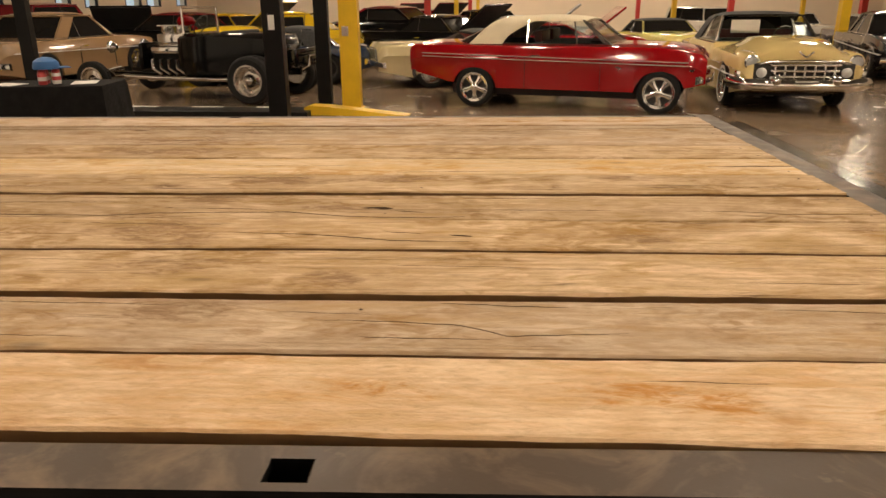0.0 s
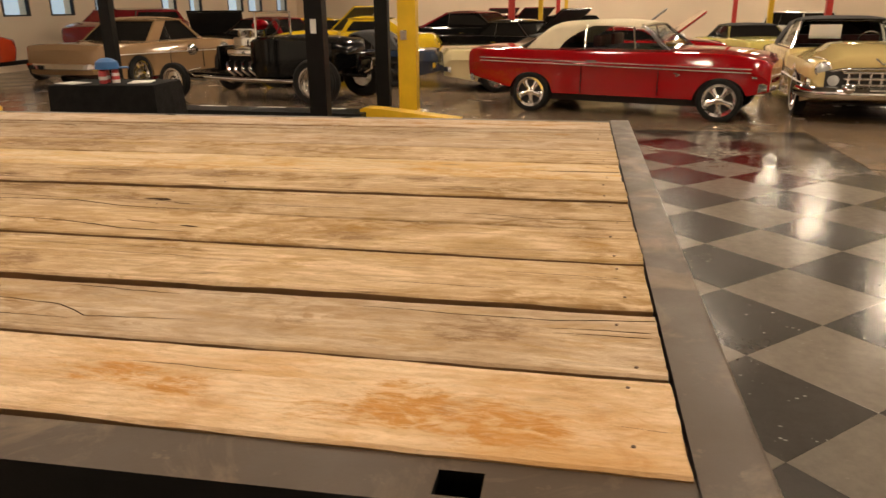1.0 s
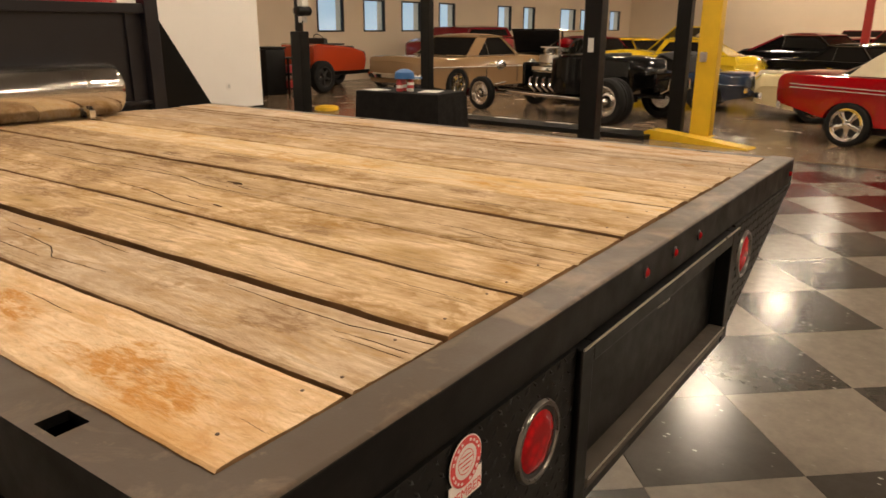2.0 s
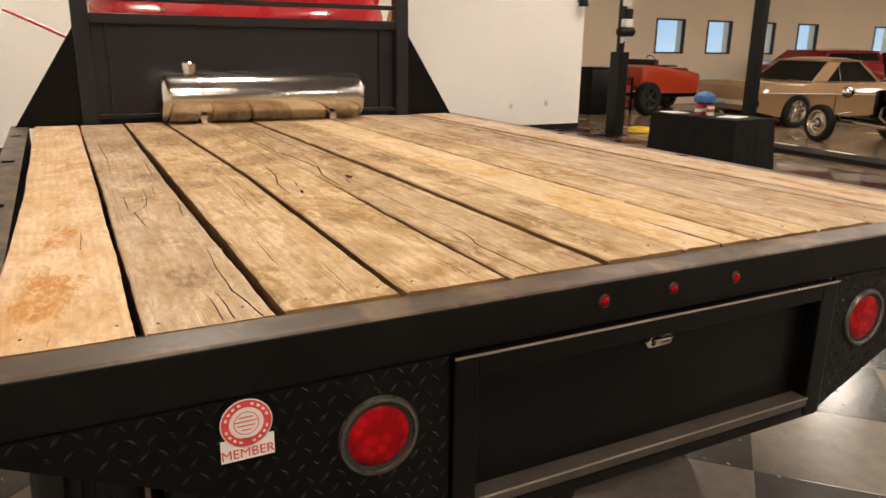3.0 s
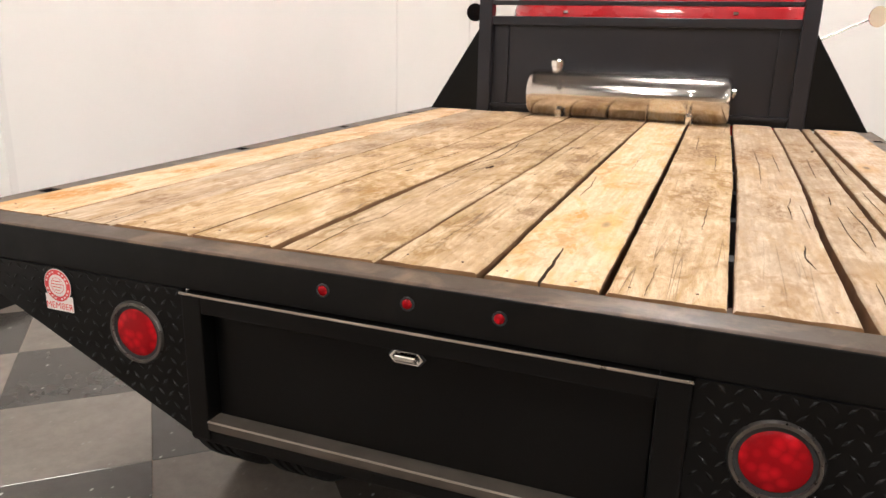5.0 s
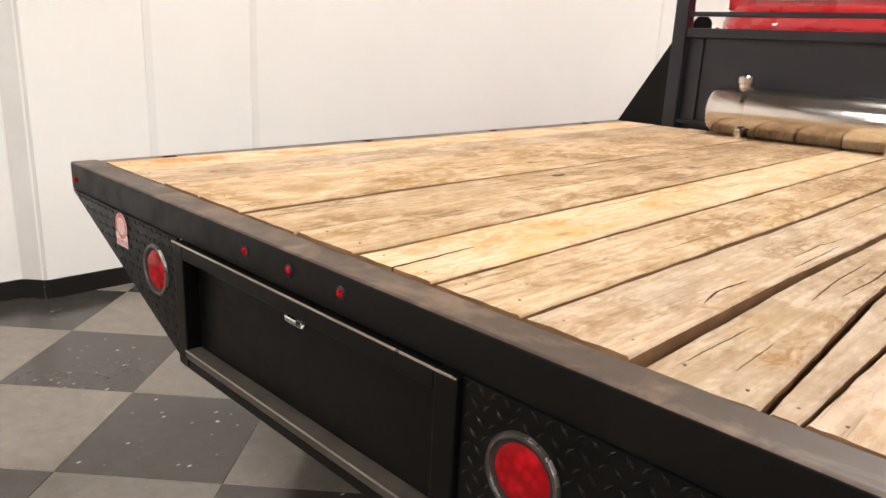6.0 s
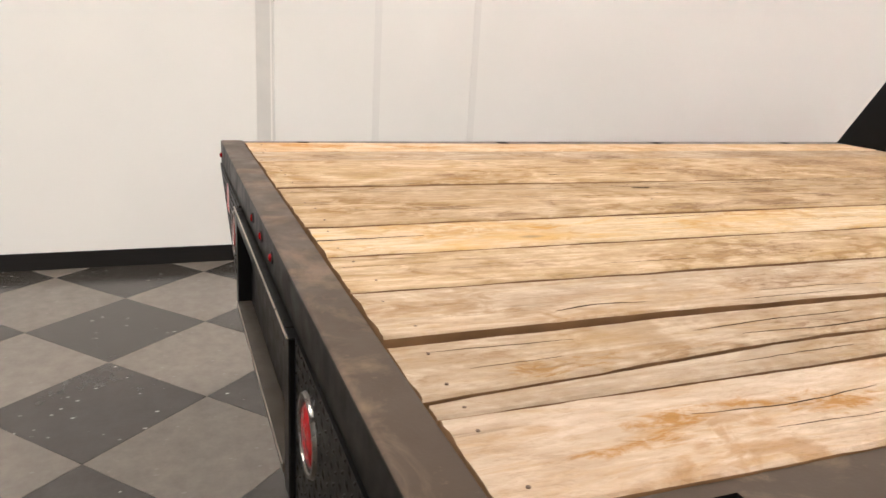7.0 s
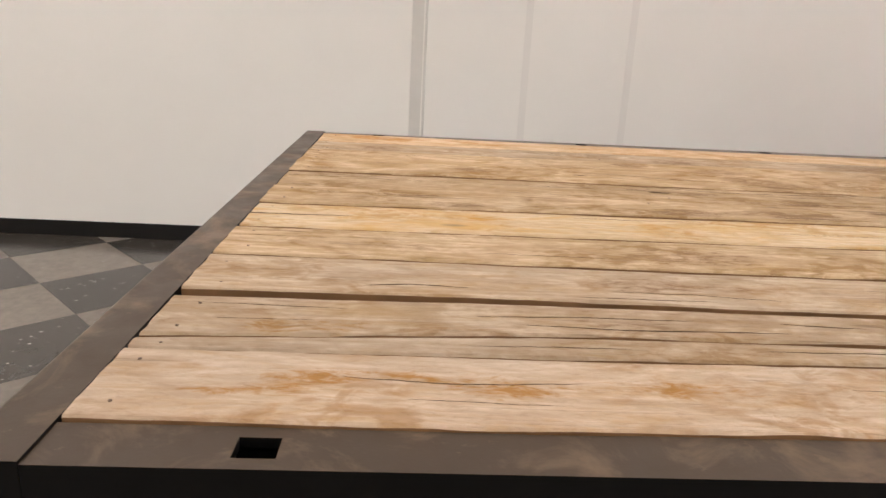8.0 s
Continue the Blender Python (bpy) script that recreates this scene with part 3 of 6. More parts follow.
# checks and knot holes, plank by plank; each lane runs the length of its plank and holds
# (half width, depth, (x, y), (x, y), ...) in order from the rear
CHECKS = {
    0: [[(0.0004, 0.002, (-0.955, 0.10), (-0.950, 0.16))], [(0.0007, 0.004, (-0.905, 0.55), (-0.900, 0.70)), (0.0006, 0.003, (-0.912, 1.50), (-0.905, 1.85))]],
    1: [[(0.0011, 0.006, (-0.801, 0.86), (-0.796, 1.03)), (0.0010, 0.005, (-0.806, 1.35), (-0.795, 1.70), (-0.803, 2.20))],
        [(0.0010, 0.006, (-0.742, 0.10), (-0.744, 0.22)), (0.0013, 0.007, (-0.778, 0.68), (-0.789, 0.84), (-0.760, 0.90), (-0.748, 0.99), (-0.746, 1.10))],
        [(0.0011, 0.006, (-0.727, 0.10), (-0.730, 0.23)), (0.0008, 0.005, (-0.726, 1.02), (-0.721, 1.15))],
        [(0.0015, 0.008, (-0.690, 0.09), (-0.705, 0.21), (-0.707, 0.31), (-0.697, 0.50)), (0.0013, 0.007, (-0.698, 0.75), (-0.688, 0.93)), (0.0009, 0.005, (-0.700, 1.30), (-0.694, 1.62))]],
    2: [[(0.0008, 0.005, (-0.612, 0.30), (-0.606, 0.48))],
        [(0.0007, 0.005, (-0.545, 0.12), (-0.541, 0.30)), (0.0008, 0.005, (-0.548, 0.80), (-0.541, 1.02))],
        [(0.0007, 0.004, (-0.512, 0.85), (-0.509, 1.02))]],
    3: [[(0.0021, 0.008, (-0.424, 0.88), (-0.421, 1.02), (-0.397, 1.12), (-0.385, 1.21), (-0.378, 1.34)), (0.0010, 0.005, (-0.392, 1.60), (-0.384, 1.95))],
        [(0.0036, 0.009, (-0.393, 0.885), (-0.386, 0.925)), (0.0014, 0.006, (-0.382, 0.97), (-0.366, 1.05))],
        [(0.0008, 0.005, (-0.345, 0.10), (-0.349, 0.22)), (0.0013, 0.007, (-0.330, 1.35), (-0.322, 1.70))]],
    4: [[(0.0014, 0.008, (-0.231, 0.09), (-0.238, 0.27), (-0.217, 0.37), (-0.223, 0.45), (-0.221, 0.58)), (0.0024, 0.009, (-0.256, 0.88), (-0.272, 0.99), (-0.262, 1.13), (-0.233, 1.26), (-0.242, 1.43), (-0.247, 1.52), (-0.266, 1.62), (-0.258, 1.95))],
        [(0.0010, 0.006, (-0.214, 0.60), (-0.222, 0.82)), (0.0020, 0.008, (-0.232, 0.98), (-0.222, 1.05)), (0.0014, 0.006, (-0.216, 1.30), (-0.206, 1.52))],
        [(0.0085, 0.014, (-0.205, 1.050), (-0.200, 1.085), (-0.204, 1.105)), (0.0012, 0.006, (-0.165, 1.55), (-0.172, 1.95), (-0.160, 2.30))],
        [(0.0009, 0.005, (-0.128, 0.62), (-0.120, 0.92)), (0.0010, 0.006, (-0.126, 1.35), (-0.130, 1.75))]],
    5: [[(0.0007, 0.004, (-0.035, 0.20), (-0.030, 0.42)), (0.0030, 0.008, (-0.040, 1.565), (-0.034, 1.60)), (0.0011, 0.006, (-0.044, 1.85), (-0.036, 2.25))],
        [(0.0008, 0.005, (0.035, 0.62), (0.029, 0.84)), (0.0013, 0.006, (0.042, 1.28), (0.047, 1.55))]],
    6: [[(0.0014, 0.007, (0.122, 0.77), (0.127, 0.90), (0.114, 1.08))],
        [(0.0034, 0.012, (0.192, 0.08), (0.190, 0.17), (0.184, 0.31)), (0.0006, 0.004, (0.192, 1.20), (0.188, 1.50))]],
    7: [[(0.0007, 0.005, (0.352, 0.10), (0.356, 0.28)), (0.0010, 0.006, (0.350, 1.75), (0.344, 2.15))],
        [(0.0010, 0.005, (0.415, 0.55), (0.421, 0.80)), (0.0012, 0.006, (0.424, 1.32), (0.417, 1.70))]],
    8: [[(0.0012, 0.006, (0.545, 1.15), (0.551, 1.50), (0.540, 1.92))],
        [(0.0020, 0.009, (0.611, 0.35), (0.596, 0.42), (0.603, 0.52)), (0.0013, 0.006, (0.598, 0.74), (0.596, 0.88), (0.612, 1.02)), (0.0012, 0.006, (0.606, 1.40), (0.598, 1.80))],
        [(0.0012, 0.006, (0.628, 0.66), (0.624, 0.92))]],
    9: [[(0.0010, 0.005, (0.690, 0.12), (0.696, 0.34)), (0.0014, 0.007, (0.710, 0.52), (0.697, 0.69), (0.698, 0.85)), (0.0015, 0.007, (0.697, 0.97), (0.706, 1.09)), (0.0014, 0.007, (0.700, 1.35), (0.708, 1.80))],
        [(0.0008, 0.005, (0.745, 0.16), (0.741, 0.30)), (0.0018, 0.008, (0.735, 0.58), (0.741, 0.74), (0.732, 0.98)), (0.0050, 0.010, (0.740, 1.955), (0.747, 2.01))]],
    10: [[(0.0010, 0.006, (0.815, 0.50), (0.806, 0.72)), (0.0014, 0.007, (0.800, 0.90), (0.794, 1.20)), (0.0012, 0.006, (0.792, 1.45), (0.797, 1.80))]],
    11: [[(0.0012, 0.006, (0.915, 0.35), (0.924, 0.48), (0.913, 0.64)), (0.0010, 0.005, (0.908, 0.95), (0.915, 1.25))],
         [(0.0008, 0.005, (0.962, 0.42), (0.968, 0.60)), (0.0008, 0.005, (0.958, 1.05), (0.964, 1.35))]],
}
# soil patches and resin stains: (x, y, half width, half length, amount)
SOIL = [(-0.948, 0.315, 0.014, 0.018, 0.9), (-0.749, 0.31, 0.045, 0.075, 1.0), (-0.715, 1.30, 0.05, 0.09, 0.9), (-0.765, 0.57, 0.03, 0.07, 0.45), (-0.80, 1.00, 0.03, 0.10, 0.4), (-0.606, 1.10, 0.035, 0.05, 1.0),
        (-0.55, 1.38, 0.05, 0.12, 0.7), (-0.407, 0.585, 0.026, 0.055, 1.0), (-0.36, 0.60, 0.03, 0.03, 0.5), (-0.34, 1.50, 0.07, 0.12, 0.9), (-0.42, 1.42, 0.05, 0.10, 0.8), (-0.14, 1.44, 0.06, 0.08, 0.7),
        (0.055, 0.53, 0.03, 0.09, 0.8), (0.035, 1.07, 0.04, 0.10, 0.9), (-0.04, 0.74, 0.035, 0.10, 0.7), (-0.03, 0.44, 0.03, 0.07, 0.6), (-0.036, 1.58, 0.035, 0.05, 1.0), (-0.20, 1.17, 0.03, 0.08, 0.8), (0.02, 1.34, 0.05, 0.14, 0.9),
        (0.73, 0.73, 0.03, 0.09, 0.6), (0.38, 0.40, 0.06, 0.14, 0.4), (0.40, 0.95, 0.06, 0.16, 0.7), (0.56, 0.85, 0.05, 0.15, 0.6), (0.38, 1.75, 0.07, 0.25, 0.9), (0.56, 1.8, 0.07, 0.25, 0.8), (0.72, 1.6, 0.06, 0.2, 0.7),
        (-0.75, 2.0, 0.08, 0.22, 0.7), (-0.56, 2.1, 0.08, 0.25, 0.9), (-0.38, 2.25, 0.08, 0.2, 1.0), (-0.19, 2.3, 0.08, 0.25, 1.0), (0.0, 2.35, 0.08, 0.2, 0.9), (-0.12, 0.16, 0.03, 0.03, 0.5), (-0.33, 0.17, 0.035, 0.05, 0.8), (-0.42, 0.15, 0.02, 0.04, 0.5)]
RESIN = [(-0.95, 0.62, 0.035, 0.05, 0.8), (-0.925, 0.72, 0.03, 0.06, 0.8), (-0.945, 0.26, 0.030, 0.05, 0.9), (-0.925, 0.36, 0.030, 0.05, 0.9), (-0.975, 0.33, 0.02, 0.05, 0.7), (-0.985, 0.24, 0.03, 0.06, 0.9), (-0.925, 0.99, 0.035, 0.10, 0.5), (-0.97, 0.43, 0.03, 0.06, 0.6), (-0.93, 1.45, 0.03, 0.12, 0.4),
         (0.923, 0.31, 0.022, 0.05, 0.7), (0.909, 0.40, 0.014, 0.09, 0.9), (0.932, 0.54, 0.026, 0.06, 1.0), (0.955, 0.24, 0.010, 0.08, 0.8), (0.92, 0.75, 0.026, 0.10, 0.7), (0.94, 1.15, 0.03, 0.16, 0.5),
         (0.166, 0.57, 0.03, 0.07, 0.7), (0.20, 0.30, 0.03, 0.08, 0.5), (0.17, 0.95, 0.03, 0.10, 0.4), (0.761, 0.25, 0.03, 0.05, 0.9), (0.755, 0.34, 0.025, 0.04, 0.6), (-0.36, 0.60, 0.03, 0.05, 0.7), (-0.38, 0.16, 0.05, 0.05, 0.6)]


def blots(spots, x, y):
    total = 0.0
    for cx, cy, w, l, amount in spots:
        d = ((x - cx) / w) ** 2 + ((y - cy) / l) ** 2
        if d < 4.0:
            total += amount * math.exp(-d)
    return min(1.0, total)


def lane_at(lane, y):
    """Middle, half width and depth of a lane of checks at y."""
    flat = [p for c in lane for p in c[2:]]
    x = flat[-1][0] if y > flat[-1][1] else flat[0][0]
    for (xa, ya), (xb, yb) in zip(flat, flat[1:]):
        if ya <= y <= yb:
            x = xa + (xb - xa) * (y - ya) / (yb - ya)
            break
    for hw, deep, *pts in lane:
        ya, yb = pts[0][1], pts[-1][1]
        if ya - 0.004 <= y <= yb + 0.004:
            f = (y - ya) / (yb - ya)
            swell = max(0.0, 1 - abs(2 * f - 1) ** 3)
            if ya < 0.105:
                swell = max(0.0, 1 - max(0.0, f) ** 2)
            hw = hw if hw > 0.003 else hw * 0.88
            return x, hw * (0.25 + 0.75 * swell) * (1 + 0.4 * noise.noise((y * 40, x * 9, 2.0))), deep * swell
    return x, 0.0001, 0.0


def plank(i):
    """One board: worn edges, ragged ends, cupped uneven top, checks cut into it."""
    rng = random.Random(40 + i)
    y0, y1 = 0.0825 + rng.uniform(0, 0.0045), BED_F + rng.uniform(-0.01, 0.0)
    top, cup = ZB + PLANK_TOP[i], rng.uniform(-0.0008, 0.0010)
    lanes = CHECKS[i]
    n = 330
    verts, kinds, rows = [], None, []
    for k in range(n + 1):
        y = y0 + (y1 - y0) * k / n
        xl = quad(EDGES[i], y) + quad(GAPS[i], y) * 0.47 + (0.0012 if i > 6 else 0.0)
        xr = quad(EDGES[i + 1], y) - quad(GAPS[i + 1], y) * 0.47 - (0.0012 if 5 < i < 11 else 0.0)
        xl += 0.0026 * noise.noise((y * 3.1, i * 7.3, 0.2)) + 0.0014 * noise.noise((y * 17.0, i * 3.3, 4.0)) + 0.0007 * noise.noise((y * 60.0, i * 3.3, 4.0))
        xr += 0.0026 * noise.noise((y * 3.1, i * 7.3, 9.2)) + 0.0014 * noise.noise((y * 17.0, i * 3.3, 14.0)) + 0.0007 * noise.noise((y * 60.0, i * 3.3, 14.0))
        base = top + 0.0010 * noise.noise((y * 1.3, i * 5.0, 3.0))
        cl = 0.0032 + 0.0020 * noise.noise((y * 9.0, i * 2.0, 1.0)) + 0.005 * max(0.0, noise.noise((y * 5.0, i * 2.0, 7.0)) - 0.35)
        cr = 0.0032 + 0.0020 * noise.noise((y * 9.0, i * 2.0, 11.0)) + 0.005 * max(0.0, noise.noise((y * 5.0, i * 2.0, 17.0)) - 0.35)
        # stations across the top: (x, sunk by, kind of the strip that follows)
        stations = []
        last = xl + cl
        for lane in lanes:
            x, hw, deep = lane_at(lane, y)
            x += 0.0022 * noise.noise((y * 26.0, i * 1.7, 0.5)) + 0.0011 * noise.noise((y * 75.0, i * 1.7, 4.5))
            x = min(max(x, last + 0.006 + hw), xr - cr - 0.006 - hw)
            span = x - hw - last
            for j in range(5):
                stations.append((last + span * j / 5, 0.0, 0))
            # faces of a deep enough cut take the painted shadow colour
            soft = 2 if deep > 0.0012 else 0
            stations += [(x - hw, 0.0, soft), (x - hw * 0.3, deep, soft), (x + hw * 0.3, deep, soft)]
            last = x + hw
        span = xr - cr - last
        for j in range(6):
            stations.append((last + span * j / 5, 0.0, 0))
        width = xr - xl
        lift = 0.0018 * max(0.0, noise.noise((i * 3.7, 1.0 if k < n / 2 else 5.0, 2.0))) * max(0.0, 1 - min(y - y0, y1 - y) / 0.10)
        ring = [(xl + 0.002, base - 0.042), (xl, base - 0.02), (xl, base - cl)]
        for x, sunk, kind in stations:
            q = (x - xl) / width
            grain = 0.0004 * noise.noise((x * 55.0, y * 5.0, i)) + 0.0003 * noise.noise((x * 160.0, y * 16.0, i))
            ring.append((x, base + cup * (1 - 4 * (q - 0.5) ** 2) + grain + lift * (2 * q - 1) ** 2 - sunk))
        ring += [(xr, base - cr), (xr, base - 0.02), (xr - 0.002, base - 0.042)]
        end = 1.0 if k in (0, n) else 0.0
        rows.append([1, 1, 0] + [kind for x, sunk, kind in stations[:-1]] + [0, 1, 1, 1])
        verts += [(px, y + end * (0.0035 * noise.noise((px * 22, i * 3.0, k)) + 0.002 * noise.noise((px * 90, i, k))), pz) for px, pz in ring]
    m = len(verts) // (n + 1)
    faces, mats = [], []
    for k in range(n):
        for j in range(m):
            a, b = k * m + j, k * m + (j + 1) % m
            faces.append((a, b, b + m, a + m))
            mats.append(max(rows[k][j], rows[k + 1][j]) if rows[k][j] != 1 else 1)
    faces += [tuple(range(m))[::-1], tuple(range(n * m, n * m + m))]
    mats += [1, 1]
    me = bpy.data.meshes.new("plank")
    me.from_pydata(verts, [], faces)
    for material in (PLANK_WOOD[i], WOOD_EDGE, CHECK_SHADE):
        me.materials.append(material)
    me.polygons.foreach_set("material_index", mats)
    me.polygons.foreach_set("use_smooth", [True] * len(faces))
    me.set_sharp_from_angle(angle=radians(38))
    for name, spots in (("soil", SOIL), ("resin", RESIN)):
        layer = me.attributes.new(name, "FLOAT", "POINT")
        layer.data.foreach_set("value", [blots(spots, v[0], v[1]) for v in verts])
    ob = new("plank", me)
    ob.parent = truck
    return ob


plank_labels = {0: "pale new pine plank with orange stains", 6: "yellowish pine plank with a split end", 11: "pale pine plank with reddish streaks"}
for i in range(12):
    ob = plank(i)
    if i in plank_labels:
        tagged(ob, plank_labels[i])

# nail heads at the plank ends and over the cross members
rng = random.Random(5)
bm = bmesh.new()
for i in range(12):
    for y in (0.125, 1.02 + rng.uniform(-0.1, 0.1), 2.66):
        xl, xr = quad(EDGES[i], y), quad(EDGES[i + 1], y)
        for q in ((0.5,) if i == 10 else (0.2, 0.8)):
            px, py = xl + (xr - xl) * q + rng.uniform(-0.012, 0.012), y + rng.uniform(-0.012, 0.012)
            if 0.5 < y < 2.0 and rng.random() > 0.3:
                continue
            zt = ZB + PLANK_TOP[i]
            add_lathe(bm, [(0.0024, zt - 0.004), (0.0024, zt + 0.0008), (0.0014, zt + 0.0011)], 8, Matrix.Translation((px, py, 0)))
tagged(part("nail_heads", bm, NAIL, truck, "rusty nail heads"), kind="stuff")


# side rails with open stake pockets, skewed a little with the bed
def rail(side):
    bm = bmesh.new()
    xo = 1.088 if side < 0 else 1.094
    xi = 1.021 if side < 0 else 1.022
    pockets = (0.285, 1.052, 1.768, 2.48)
    hw, hl = 0.018, 0.021
    ys = [0.0803] + [v for p in pockets for v in (p - hl, p + hl)] + [BED_F + 0.09]

    def slab(xa, xb, ya, yb, za, zb):
        vs = add_box(bm, xa, xb, ya, yb, za, zb)
        for v in vs:
            v.co.x += sx(v.co.y)

    s = -1 if side < 0 else 1
    a, b = sorted((s * (xi - 0.002), s * (xo - 0.0)))
    pa, pb = sorted((s * (1.058 - hw), s * (1.058 + hw)))
    for k in range(0, len(ys), 2):
        slab(a, b, ys[k], ys[k + 1], RAIL_Z - 0.012, RAIL_Z)
    for p in pockets:
        slab(a, pa, p - hl, p + hl, RAIL_Z - 0.012, RAIL_Z)
        slab(pb, b, p - hl, p + hl, RAIL_Z - 0.012, RAIL_Z)
    wa, wb = sorted((s * (xo - 0.008), s * xo))
    slab(wa, wb, 0.0803, BED_F + 0.09, RAIL_Z - 0.10, RAIL_Z - 0.012)
    slab(a, b, 0.0803, BED_F + 0.09, RAIL_Z - 0.112, RAIL_Z - 0.10)
    ia, ib = sorted((s * (xi - 0.002), s * (xi + 0.004)))
    slab(ia, ib, 0.0803, BED_F + 0.09, RAIL_Z - 0.10, RAIL_Z - 0.012)
    ob = part("side_rail", bm, RAIL, truck, "worn black steel rail with stake pockets, dusty top coloured as lit")
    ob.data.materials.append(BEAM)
    # only upward top faces keep the lit brown; sides and pocket insides near-black
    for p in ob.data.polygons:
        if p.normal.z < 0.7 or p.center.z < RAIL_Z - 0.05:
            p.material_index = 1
    return ob


rail(-1)
rail(1)

bm = bmesh.new()
add_loft(bm, [[(x, py, pz) for py, pz in [(0.011, 1.004), (0.080, 1.004), (0.080, ZR)] + [(0.018 - 0.007 * math.sin(radians(a)), ZR - 0.007 + 0.007 * math.cos(radians(a))) for a in range(0, 91, 15)]] for x in (-1.088, 1.094)])
beam = part("rear_beam", bm, BEAM, truck, "black steel rear beam, dusty top coloured as lit", smooth=True)
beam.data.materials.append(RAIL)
# beam top gets the same lit brown, its face stays black
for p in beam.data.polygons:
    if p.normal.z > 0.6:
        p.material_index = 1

# diamond-plate wings
for s in (-1, 1):
    pts = [(s * 1.074, 1.003), (s * 0.438, 1.003), (s * 0.438, 0.712)]
    part("wing_plate", prism(pts, 0.006, 0.014), BLACK, truck, "black diamond-plate wing")
    bm = bmesh.new()
    pitch = 0.023
    for r in range(14):
        for c in range(30):
            px = 0.450 + c * pitch + (pitch / 2 if r % 2 else 0)
            pz = 0.995 - r * pitch
            low = 0.712 + (px - 0.438) * (1.003 - 0.712) / (1.06 - 0.438) + 0.008
            if pz < low or px > 1.05 or ((px - 0.553) ** 2 + (pz - 0.901) ** 2) < 0.066 ** 2:
                continue
            ang = radians(45 if (r + c) % 2 else -45)
            m = Matrix.Translation((s * px, 0.006, pz)) @ Matrix.Rotation(ang, 4, "Y")
            q = [m @ Vector(v) for v in ((-0.0095, 0, 0), (0, 0, 0.0032), (0.0095, 0, 0), (0, 0, -0.0032), (0, -0.0022, 0))]
            vs = [bm.verts.new(v) for v in q]
            for k in range(4):
                bm.faces.new((vs[k], vs[(k + 1) % 4], vs[4]))
    tagged(part("tread_pattern", bm, TREAD, truck, "raised diamond tread"), kind="stuff")

# box frame, recessed door and lower lip
bm = bmesh.new()
add_box(bm, -0.436, -0.394, -0.004, 0.14, 0.712, 1.000, 0.003)
add_box(bm, 0.390, 0.436, -0.004, 0.14, 0.712, 1.000, 0.003)
add_box(bm, -0.394, 0.390, -0.004, 0.14, 0.966, 1.000, 0.003)
part("box_frame", bm, BLACK, truck, "black steel frame of the rear box")
# thin pale metal strip along the top edge of the frame
part("bright_edge", box(-0.437, 0.437, -0.0075, -0.0045, 0.9990, 1.0032, 0.0008), EDGE_STEEL, truck, "thin pale steel strip along the frame edge")
part("rear_door", box(-0.392, 0.388, 0.030, 0.045, 0.745, 0.964, 0.003), BLACK, truck, "recessed black box door")
bm = bmesh.new()
add_box(bm, -0.394, 0.390, -0.008, 0.030, 0.736, 0.756, 0.004)
part("lower_lip", bm, LIP, truck, "worn rounded steel lip", smooth=True)
part("lip_edge", box(-0.393, 0.389, -0.0092, -0.0066, 0.7535, 0.7568, 0.0008), EDGE_STEEL, truck, "thin pale steel strip along the lip edge")
part("box_bottom", box(-0.436, 0.436, 0.0, 0.14, 0.706, 0.730, 0.003), BLACK, truck)

bm = bmesh.new()
ring = [(0.034, 0.0), (0.024, 0.0125), (-0.024, 0.0125), (-0.034, 0.0), (-0.024, -0.0125), (0.024, -0.0125)]
add_loft(bm, [[(-0.006 + x * k, 0.030 - d, 0.944 + z * k) for x, z in ring] for k, d in ((1.0, 0.0), (1.0, 0.005), (0.88, 0.009), (0.74, 0.009), (0.66, 0.004), (0.64, 0.001))])
latch = part("latch", bm, CHROME, truck, "chrome slam latch", smooth=True)
part("paddle", box(-0.025, 0.013, 0.0140, 0.0255, 0.9380, 0.9500, 0.003), CHROME, latch)

for s in (-1, 1):
    tl = part("tail_light", lathe([(0.047, -0.02), (0.047, 0.001), (0.042, 0.004), (0.028, 0.006), (0.010, 0.0065)], 40, pose(s * 0.553, 0.006, 0.901, 90)), LENS, truck, "round red tail light", smooth=True)
    part("gasket", lathe([(0.0475, -0.01), (0.0475, 0.002), (0.0535, 0.003)], 40, pose(s * 0.553, 0.006, 0.901, 90), closed=False), BLACK_MATT, tl, smooth=True)
    part("ring", lathe([(0.053, 0.001), (0.055, 0.006), (0.060, 0.006), (0.063, 0.001), (0.063, -0.01)], 40, pose(s * 0.553, 0.006, 0.901, 90), closed=False), RING_STEEL, tl, "brushed steel ring", smooth=True)
for k in (-1, 0, 1):
    il = part("marker_lamp", lathe([(0.0085, -0.01), (0.0085, 0.002), (0.006, 0.005), (0.002, 0.006)], 20, pose(k * 0.152, 0.010, 1.043, 90)), LENS, truck, "small red marker lamp", smooth=True)
    part("bezel", lathe([(0.009, -0.01), (0.009, 0.002), (0.0105, 0.0026), (0.012, 0.001), (0.012, -0.01)], 20, pose(k * 0.152, 0.010, 1.043, 90), closed=False), DARK_TRIM, il, smooth=True)
for s in (-1, 1):
    part("corner_marker", lathe([(0.008, -0.02), (0.008, 0.004), (0.004, 0.007)], 16, pose(s * 1.052, 0.010, 1.034, 90)), LENS, truck, "small red corner marker", smooth=True)

# round membership sticker
def disc(r, cx, cz, y, n=40, inner=0.0):
    bm = bmesh.new()
    if inner:
        add_lathe(bm, [(inner, 0), (r, 0)], n, pose(cx, y, cz, 90), closed=False)
    else:
        add_lathe(bm, [(r, 0), (r, 0.0004)], n, pose(cx, y, cz, 90))
    return bm


